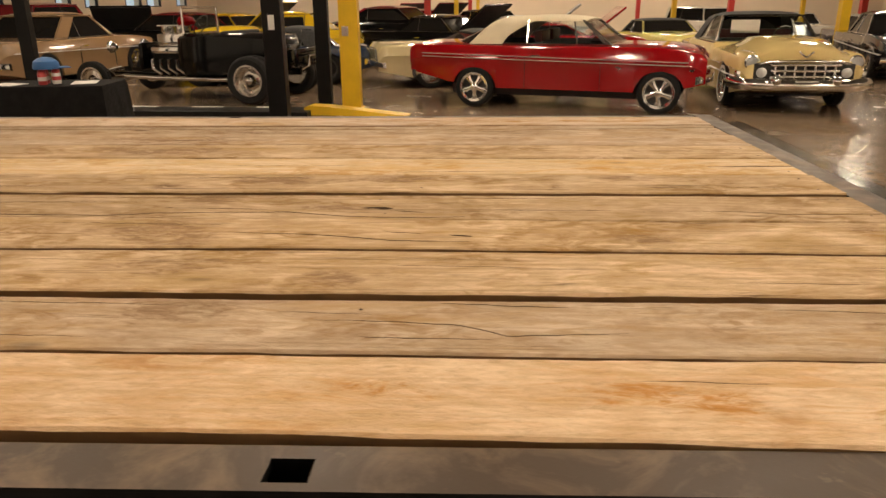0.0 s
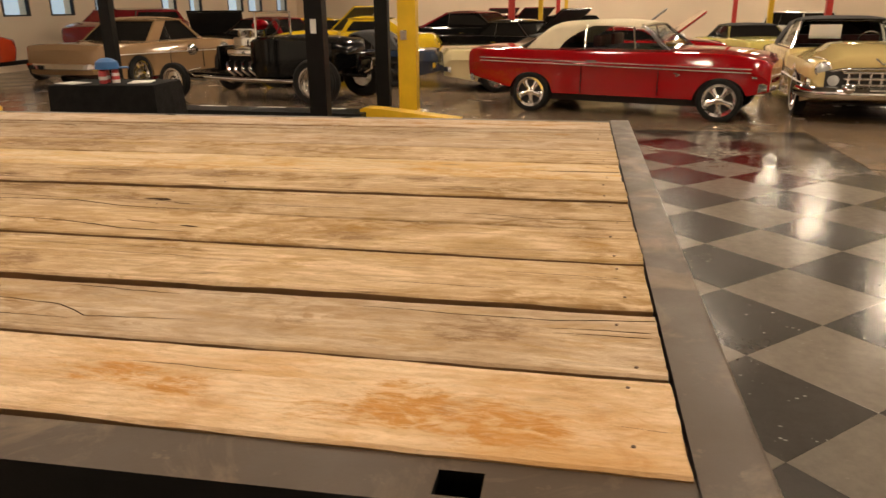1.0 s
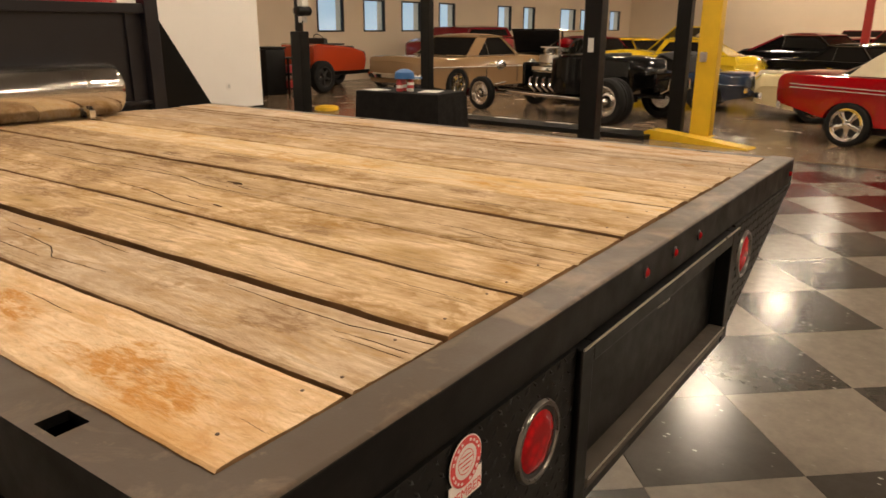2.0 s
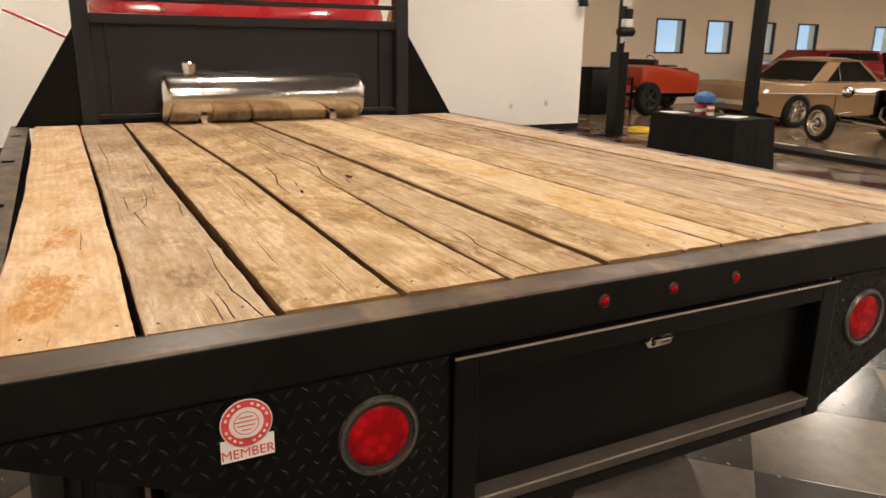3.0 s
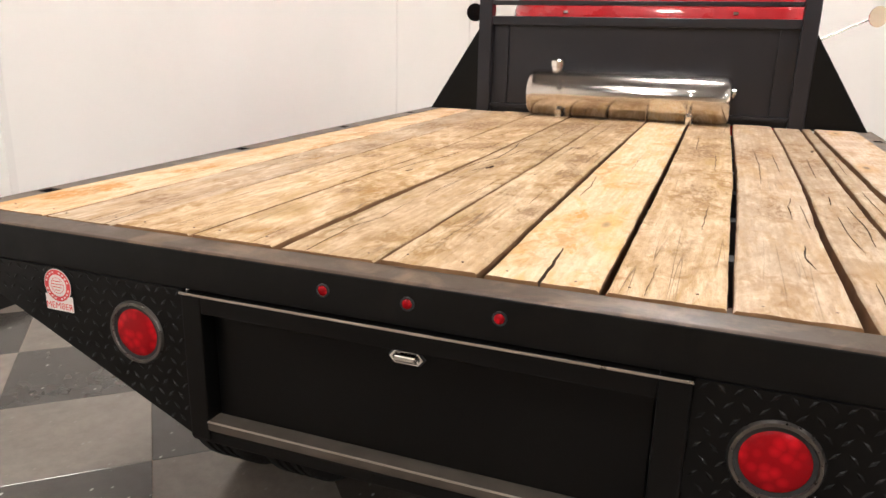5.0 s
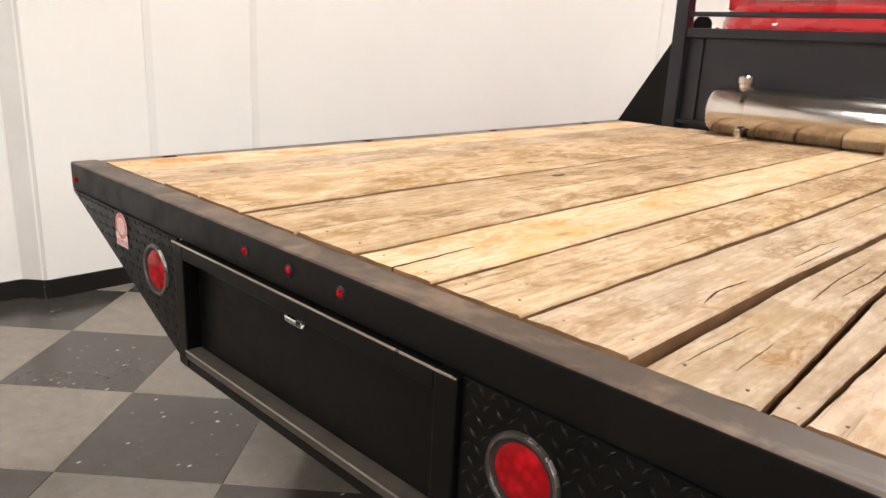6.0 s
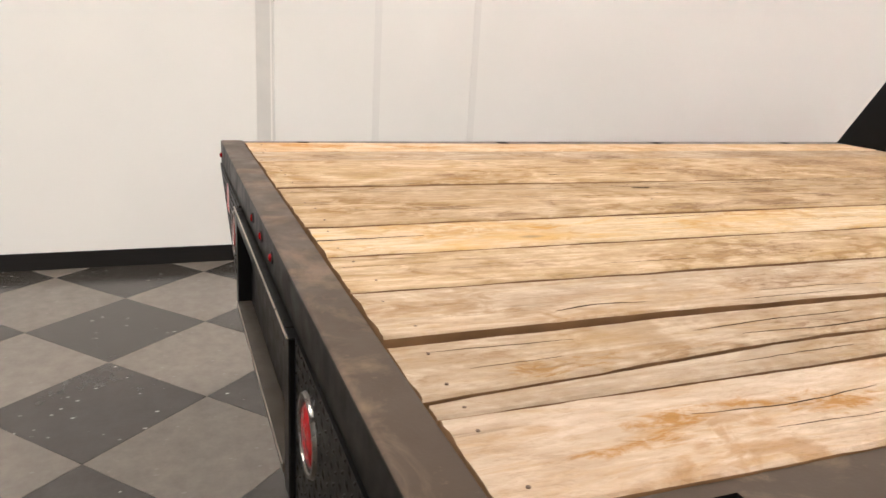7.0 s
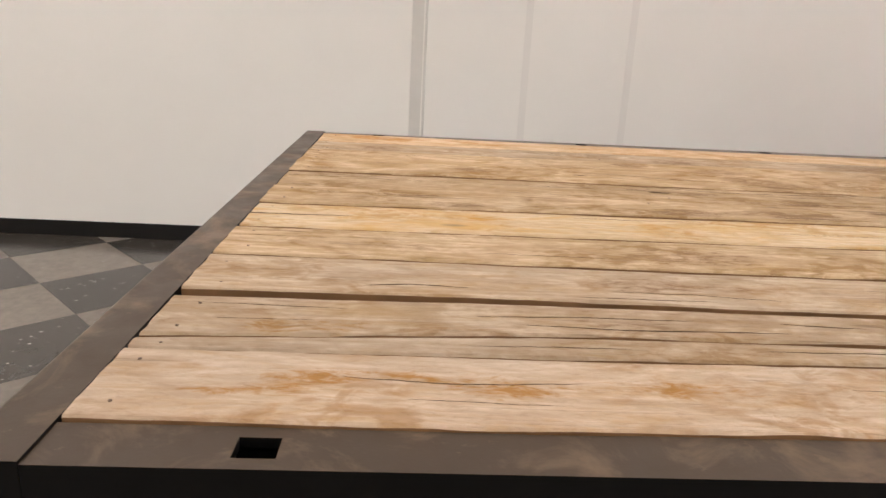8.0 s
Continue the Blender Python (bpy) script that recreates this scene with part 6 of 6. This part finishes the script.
def hot_rod():
    """Open black roadster on a long bare frame, exposed chrome engine in front, fat rear tyres."""
    r = thing("hot_rod", "black open hot rod with exposed chrome engine, fat rear tyres", "car", (10.50, 5.26, 0), 77.0 - 90.0)
    part("frame_rail", box(-0.42, -0.36, -1.5, 1.75, 0.34, 0.42, 0.01), P_BLACK, r)
    part("frame_rail", box(0.36, 0.42, -1.5, 1.75, 0.34, 0.42, 0.01), P_BLACK, r)
    bm = bmesh.new()
    secs = []
    for y, w, z0, z1 in ((-1.55, 0.30, 0.55, 0.86), (-1.4, 0.52, 0.46, 0.98), (-0.9, 0.62, 0.42, 1.02), (-0.3, 0.62, 0.40, 1.02), (0.02, 0.58, 0.40, 1.00), (0.16, 0.50, 0.42, 0.98)):
        secs.append([(-w, y, z0), (-w * 1.03, y, (z0 + z1) / 2), (-w, y, z1 - 0.04), (-w * 0.85, y, z1), (w * 0.85, y, z1), (w, y, z1 - 0.04), (w * 1.03, y, (z0 + z1) / 2), (w, y, z0)])
    add_loft(bm, secs)
    part("body", bm, P_BLACK, r, "black bucket body", smooth=True)
    part("seat_back", box(-0.5, 0.5, -0.75, -0.6, 0.92, 1.06, 0.04), DARK_TRIM, r, smooth=True)
    wf = bmesh.new()
    for x0, x1, z0, z1 in ((-0.5, -0.47, 1.0, 1.42), (0.47, 0.5, 1.0, 1.42), (-0.5, 0.5, 1.39, 1.42), (-0.5, 0.5, 1.0, 1.03)):
        add_box(wf, x0, x1, 0.02, 0.05, z0, z1, 0.005)
    part("windscreen_frame", wf, CHROME, r, "upright chrome windscreen frame")
    part("windscreen", box(-0.47, 0.47, 0.032, 0.038, 1.03, 1.39), GLASS, r)
    eng = bmesh.new()
    add_box(eng, -0.26, 0.26, 0.22, 0.82, 0.36, 0.72, 0.03)
    part("engine_block", eng, LIFT_BLACK, r, "exposed dark engine block")
    for s in (-1, 1):
        part("valve_cover", box(s * 0.24 - 0.08, s * 0.24 + 0.08, 0.24, 0.80, 0.70, 0.80, 0.025), CHROME, r, smooth=True)
        for k in range(4):
            y = 0.29 + 0.15 * k
            part("header_pipe", tube([(s * 0.28, y, 0.62), (s * 0.42, y - 0.02, 0.60), (s * 0.50, y - 0.08, 0.48), (s * 0.54, y - 0.25, 0.40)], 0.024, 8), CHROME, r, smooth=True)
        part("side_pipe", tube([(s * 0.54, 1.2, 0.36), (s * 0.56, 0.4, 0.34), (s * 0.58, -0.75, 0.34)], 0.038, 10), CHROME, r, "chrome side pipe", smooth=True)
    part("blower", box(-0.17, 0.17, 0.27, 0.77, 0.80, 1.0, 0.03), CHROME, r, "chrome supercharger", smooth=True)
    for k in range(2):
        part("carburettor", lathe([(0.10, 0.0), (0.11, 0.05), (0.11, 0.12), (0.07, 0.14)], 20, pose(0, 0.37 + 0.28 * k, 1.0)), CHROME, r, smooth=True)
    part("magneto", lathe([(0.05, 0.0), (0.055, 0.10), (0.075, 0.12), (0.07, 0.20), (0.03, 0.22)], 18, pose(0, 0.22, 0.78)), CHROME, r, smooth=True)
    part("air_scoop_base", box(-0.14, 0.14, 0.28, 0.76, 1.115, 1.135, 0.006), CHROME, r)
    for s in (-1, 1):
        part("ladder_bar", tube([(s * 0.60, -0.55, 0.46), (s * 0.66, -1.05, 0.40), (s * 0.60, -0.55, 0.36)], 0.014, 8), CHROME, r, smooth=True)
        part("nerf_bar", tube([(s * 0.44, 1.30, 0.50), (s * 0.58, 1.45, 0.46), (s * 0.62, 1.30, 0.38), (s * 0.44, 1.20, 0.36)], 0.016, 8), CHROME, r, smooth=True)
    part("radiator_shell", box(-0.24, 0.24, 1.02, 1.10, 0.42, 0.86, 0.04), P_BLACK, r, smooth=True)
    part("front_axle", tube([(-0.72, 1.62, 0.33), (0, 1.62, 0.24), (0.72, 1.62, 0.33)], 0.03, 8), CHROME, r, smooth=True)
    for s in (-1, 1):
        part("headlight", lathe([(0.03, -0.1), (0.09, -0.02), (0.095, 0.03), (0.05, 0.05)], 18, pose(s * 0.42, 1.45, 0.80, -90)), CHROME, r, smooth=True)
        w = thing("wheel", "", "")
        w.parent = r
        wheel(w, (s * 0.74, 1.62, 0.30), 0.30, 0.13, 0.20, STAINLESS, 0, side=s, tread=28)
        w = thing("wheel", "", "")
        w.parent = r
        wheel(w, (s * 0.76, -1.25, 0.36), 0.36, 0.34, 0.225, STAINLESS, 0, side=s, tread=32)
    part("scoop", lathe([(0.13, 0.0), (0.15, 0.05), (0.11, 0.12), (0.02, 0.15)], 20, pose(0, 0.30, 1.14)), LENS, r, "red air scoop", smooth=True)
    part("push_bar", tube([(-0.3, -1.86, 0.50), (-0.3, -1.98, 0.56), (-0.3, -1.98, 0.70), (0.3, -1.98, 0.70), (0.3, -1.98, 0.56), (0.3, -1.86, 0.50)], 0.018, 8), CHROME, r, smooth=True)
    bb = bmesh.new()
    add_box(bb, -0.45, 0.45, -1.86, -1.80, 0.52, 0.80, 0.03)
    part("fuel_cell", bb, P_BLACK, r, smooth=True)
    part("steering_wheel", lathe([(0.16, -0.012), (0.175, 0.0), (0.16, 0.012), (0.15, 0.0)], 24, pose(-0.24, -0.12, 1.15, -60), closed=False), DARK_TRIM, r, smooth=True)


hot_rod()


# ---- lift posts, posts and clutter ----
def post(name, label, x, y, w, d, material, h=CEIL_Z, turn=0.0):
    p = thing(name, label, "post", (x, y, 0), turn)
    bm = bmesh.new()
    add_box(bm, -w / 2, w / 2, -d / 2, d / 2, 0.012, h, 0.008)
    part("column", bm, material, p)
    part("base_plate", box(-w * 0.62, w * 0.62, -d * 0.62, d * 0.62, 0.0, 0.012), material, p)
    return p


post("lift_post", "black steel four-post lift column with a white tag", 5.85, 2.87, 0.16, 0.19, LIFT_BLACK)
p = post("lift_post", "black steel lift column beside the yellow post", 9.25, 3.07, 0.15, 0.20, LIFT_BLACK)
post("lift_post", "black steel lift column behind the table", 8.30, 6.88, 0.13, 0.17, LIFT_BLACK)
p = post("yellow_post", "yellow painted steel post with a grey box", 9.12, 2.65, 0.20, 0.27, YELLOW_STEEL)
part("switch_box", box(-0.13, -0.10, 0.0, 0.09, 1.02, 1.15, 0.006), ALU, p, "grey switch box")
tag = tagged(part("tag", box(5.76, 5.768, 2.84, 2.90, 1.22, 1.36), PAPER), "white paper tag on the black lift column", "tag")
l0 = thing("lift_post", "dark two-post lift column with a motor and cables", "post", (7.45, 8.90, 0))
part("column", box(-0.10, 0.10, -0.12, 0.12, 0.012, 1.38, 0.01), LIFT_BLACK, l0)
part("mast", box(-0.045, 0.045, -0.05, 0.05, 1.38, CEIL_Z, 0.006), LIFT_BLACK, l0)
part("base_plate", box(-0.16, 0.16, -0.18, 0.18, 0.0, 0.012), LIFT_BLACK, l0)
part("motor", lathe([(0.04, -0.17), (0.075, -0.15), (0.075, 0.13), (0.05, 0.16)], 18, pose(0.0, -0.11, 1.70, 0, 90, 0)), LIFT_BLACK, l0, smooth=True)
part("pump", box(-0.08, 0.07, -0.18, -0.05, 1.90, 2.06, 0.02), LIFT_BLACK, l0)
part("oil_tank", box(-0.07, 0.08, -0.17, -0.05, 1.77, 1.90, 0.02), PAPER, l0, "pale plastic oil tank", smooth=True)
part("valve_block", box(-0.06, 0.05, -0.15, -0.05, 1.52, 1.62, 0.01), ALU, l0)
part("switch_cover", box(-0.06, 0.06, -0.14, -0.05, 2.10, 2.22, 0.01), PAPER, l0)
part("hose", tube([(-0.06, -0.16, 1.55), (-0.13, -0.18, 1.42), (-0.12, -0.16, 1.15), (-0.06, -0.13, 0.95)], 0.010, 8), RUBBER, l0, smooth=True)
# dark fitting of unknown kind, built as bracket and flared body; gives no light
wc = thing("wall_lamp", "dark metal fitting on a bracket on the white partition", "lamp", (7.38, FRONT_Y, 2.22))
part("bracket", box(-0.03, 0.03, -0.10, 0.0, -0.02, 0.02, 0.005), LIFT_BLACK, wc)
part("shade", lathe([(0.03, 0.10), (0.06, 0.06), (0.09, -0.08), (0.085, -0.085)], 18, pose(0, -0.14, 0.0), closed=False), LIFT_BLACK, wc, smooth=True)
for x, y, m, w, label in ((22.0, 2.30, RED_STEEL, 0.20, "red painted hall post"), (22.0, 1.41, YELLOW_STEEL, 0.14, "yellow painted hall post"), (26.0, 1.0, RED_STEEL, 0.14, "red painted hall post"),
                          (26.0, 0.72, YELLOW_STEEL, 0.12, "yellow painted hall post"), (26.0, -5.0, RED_STEEL, 0.14, "red painted hall post"), (22.0, -5.24, YELLOW_STEEL, 0.14, "yellow painted hall post"),
                          (18.0, -5.62, RED_STEEL, 0.14, "red painted hall post"), (22.0, -9.1, YELLOW_STEEL, 0.12, "yellow painted hall post"), (17.0, -7.98, YELLOW_STEEL, 0.22, "yellow painted hall post"),
                          (24.0, -11.9, RED_STEEL, 0.2, "red painted hall post")):
    post("hall_post", label, x, y, w, w, m)

# lift runways and yellow foot
part_owner = thing("lift_runway", "dark lift runway lying along the floor with pale markings", "lift", (8.5, 5.0, 0), 90.0 - 3.0)
part("runway", box(-1.9, 2.4, -0.25, 0.25, 0.0, 0.07, 0.008), LIFT_BLACK, part_owner)
for k in range(4):
    part("marking", box(-1.5 + k * 0.95, -1.05 + k * 0.95, -0.24, -0.17, 0.070, 0.073), PAPER, part_owner)
bm = bmesh.new()
add_prism(bm, [(-0.72, 0.0), (0.72, 0.0), (0.72, 0.02), (-0.40, 0.12), (-0.66, 0.13), (-0.72, 0.10)], -0.13, 0.13)
yf = tagged(part("floor_wedge", bm, YELLOW_STEEL), "yellow wedge-shaped steel foot on the floor", "wedge")
yf.matrix_basis = pose(8.38, 2.47, 0.0) @ Matrix.Rotation(math.atan2(-1.32, -0.2), 4, "Z")
foot = tagged(part("floor_pad", lathe([(0.20, 0.0), (0.22, 0.02), (0.21, 0.07), (0.16, 0.09)], 24), YELLOW_STEEL, smooth=True), "round yellow pad lying on the floor", "pad")
foot.matrix_basis = pose(8.22, 9.10, 0.0)

# table with a black cloth
tb = thing("table", "folding table draped in a black cloth", "table", (5.22, 4.78, 0), 0.0)
bm = bmesh.new()
tl, tw = 0.54, 0.31
secs = []
n = 40
for z, grow in ((0.755, 0.0), (0.75, 0.006), (0.70, 0.012), (0.35, 0.028), (0.01, 0.045)):
    loop = []
    for k in range(n):
        a = 2 * math.pi * k / n
        cx, cy = math.cos(a), math.sin(a)
        e = max(abs(cx), abs(cy))
        fold = grow * (1 + 0.5 * math.sin(k * 2.9)) if grow > 0.01 else grow
        loop.append((cx / e * (tw + fold), cy / e * (tl + fold), z))
    secs.append(loop)
add_loft(bm, secs)
part("tabletop", box(-tw + 0.01, tw - 0.01, -tl + 0.01, tl - 0.01, 0.72, 0.748, 0.004), ALU, tb)
for lx in (-0.24, 0.24):
    for ly in (-0.44, 0.44):
        part("leg", tube([(lx, ly, 0.0), (lx, ly, 0.36), (lx, ly, 0.72)], 0.014, 8), ALU, tb)
part("tablecloth", bm, CLOTH, tb, "black draped cloth", smooth=True)
tb.matrix_basis = pose(5.36, 4.90, 0, 0, 0, 6)
sheet = tagged(part("paper", box(-0.15, 0.15, -0.11, 0.11, 0.0, 0.004), PAPER), "white papers lying on the table", "paper")
sheet.matrix_basis = pose(5.38, 4.62, 0.757, 0, 0, 20)
sheet = tagged(part("paper", box(-0.11, 0.11, -0.14, 0.14, 0.0, 0.003), PAPER), "white sheet lying on the table corner", "paper")
sheet.matrix_basis = pose(5.20, 5.28, 0.757, 0, 0, -15)
for k, (x, y) in enumerate(((5.20, 4.93), (5.28, 4.84), (5.31, 4.97))):
    cup = thing("bottle", "red and white bottle on the table", "bottle", (x, y, 0.757), group="bottles on the table")
    part("bottle_body", lathe([(0.036, 0.0), (0.040, 0.01), (0.040, 0.09), (0.036, 0.10)], 18), RED_PLASTIC if k != 1 else PAPER, cup, smooth=True)
    part("label_band", lathe([(0.0405, 0.035), (0.0405, 0.07)], 18, closed=False), PAPER if k != 1 else RED_PLASTIC, cup)
    part("cap", lathe([(0.036, 0.10), (0.036, 0.125), (0.02, 0.14)], 18), RED_PLASTIC, cup, smooth=True)
cap = thing("cap", "blue baseball cap resting over the bottles", "cap", (5.26, 4.91, 0.897), 40)
part("crown", lathe([(0.115, 0.0), (0.118, 0.02), (0.105, 0.07), (0.06, 0.10), (0.01, 0.11)], 24), BLUE_PLASTIC, cap, smooth=True)
part("peak", box(-0.08, 0.08, -0.20, -0.09, 0.004, 0.012, 0.003), BLUE_PLASTIC, cap)

# bin and outlets
bn = thing("waste_bin", "tall black waste bin beside the partition", "bin", (9.72, 12.33, 0))
part("bin_body", box(-0.28, 0.28, -0.26, 0.26, 0.0, 0.98, 0.03), LIFT_BLACK, bn, smooth=True)
part("bin_lid", box(-0.30, 0.30, -0.28, 0.28, 0.985, 1.03, 0.015), LIFT_BLACK, bn, smooth=True)
ct = thing("parts_cart", "black steel shelf cart holding dull red plastic bins", "cart", (10.30, 12.25, 0), 8.0)
for lx in (-0.30, 0.30):
    for ly in (-0.18, 0.18):
        part("post", box(lx - 0.02, lx + 0.02, ly - 0.02, ly + 0.02, 0.0, 0.80), LIFT_BLACK, ct)
for z in (0.12, 0.45, 0.78):
    part("shelf", box(-0.32, 0.32, -0.20, 0.20, z - 0.015, z + 0.015, 0.004), LIFT_BLACK, ct)
for z in (0.136, 0.466):
    for x in (-0.19, 0.0, 0.19):
        part("bin", box(x - 0.085, x + 0.085, -0.17, 0.15, z, z + 0.16, 0.012), RED_PLASTIC, ct, "dull red plastic bin")
for x, z in ((6.05, 0.44), (6.79, 0.47)):
    o = thing("wall_outlet", "small grey wall outlet plate", "outlet", (x, FRONT_Y - 0.006, z))
    part("plate", box(-0.04, 0.04, 0.0, 0.006, -0.06, 0.06, 0.002), SEAM, o)
    part("socket", box(-0.018, 0.018, -0.006, 0.0, -0.03, 0.03, 0.002), ALU, o)


# ---- the floor ----
def floor_tiles():
    """Square tiles laid cornerwise; the nearest are pieces of their own, the rest one joined sheet."""
    ox, oy, hd, turn = (-1.333, -0.058, 0.4062, radians(-2.6))
    ex = Vector((math.cos(turn), math.sin(turn)))
    ey = Vector((-ex.y, ex.x))
    a1, a2 = (ex + ey) * hd, (ex - ey) * hd
    floor = tagged(part("floor", box(WALL_X2 - 0.1, EAST_X, SOUTH_Y, NORTH_Y, -0.2, -0.006), CONCRETE), "polished brown concrete floor with an inlaid field of checkered tiles", "floor", kind="structure")
    for name, x0, x1, y0, y1 in (("slab_south", WALL_X2 - 0.05, EAST_X, SOUTH_Y, -2.52), ("slab_east", 7.75, EAST_X, -2.52, NORTH_Y)):
        tagged(part(name, box(x0, x1, y0, y1, -0.006, 0.004), CONCRETE, floor), "polished brown concrete")
    half = Matrix.Rotation(turn + radians(45), 4, "Z")
    side = hd * math.sqrt(2)
    meshes = {}
    for key, material in (("dark", TILE_DARK), ("light", TILE_LIGHT), ("red", TILE_RED)):
        bm = bmesh.new()
        s = side / 2 - 0.0006
        add_box(bm, -s, s, -s, s, -0.0055, 0.0)
        bmesh.ops.bevel(bm, geom=[e for e in bm.edges if all(v.co.z > -0.001 for v in e.verts)], offset=0.0012, segments=1, affect="EDGES")
        bmesh.ops.transform(bm, matrix=half, verts=bm.verts)
        me = bpy.data.meshes.new("tile_" + key)
        bm.to_mesh(me)
        bm.free()
        me.materials.append(material)
        meshes[key] = me
    cells = []
    for u in range(-30, 40):
        for v in range(-30, 40):
            c = Vector((ox, oy)) + a1 * (u + 0.5) + a2 * (v + 0.5)
            if c.x < WALL_X2 - 0.3 or c.x > 8.1 or c.y < -2.9 or c.y > FRONT_Y + 0.05:
                continue
            key = "dark" if (u + v) % 2 else "light"
            if key == "dark" and 5.05 < c.x < 7.5 and c.y > -2.2:
                key = "red"
            near = min((c - Vector(p)).length for p in ((-2.3, -0.5), (2.4, -1.0), (4.5, -0.5), (-2.2, 2.0)))
            cells.append((near, c.x, c.y, key))
    cells.sort()
    for d, x, y, key in cells[:290]:
        t = new("tile", meshes[key])
        t.location = (x, y, 0)
        t.parent = floor
    rest = {}
    for d, x, y, key in cells[290:]:
        rest.setdefault(key, []).append((x, y))
    for key, places in rest.items():
        src = meshes[key]
        co = np.array([v.co[:] for v in src.vertices])
        verts, faces = [], []
        for x, y in places:
            n = len(verts)
            verts += [tuple(p + (x, y, 0)) for p in co]
            faces += [[n + i for i in p.vertices] for p in src.polygons]
        me = bpy.data.meshes.new("far_tiles")
        me.from_pydata(verts, [], faces)
        me.materials.append(src.materials[0])
        ob = new("far_tiles", me)
        ob.parent = floor
        tagged(ob, kind="stuff")


floor_tiles()
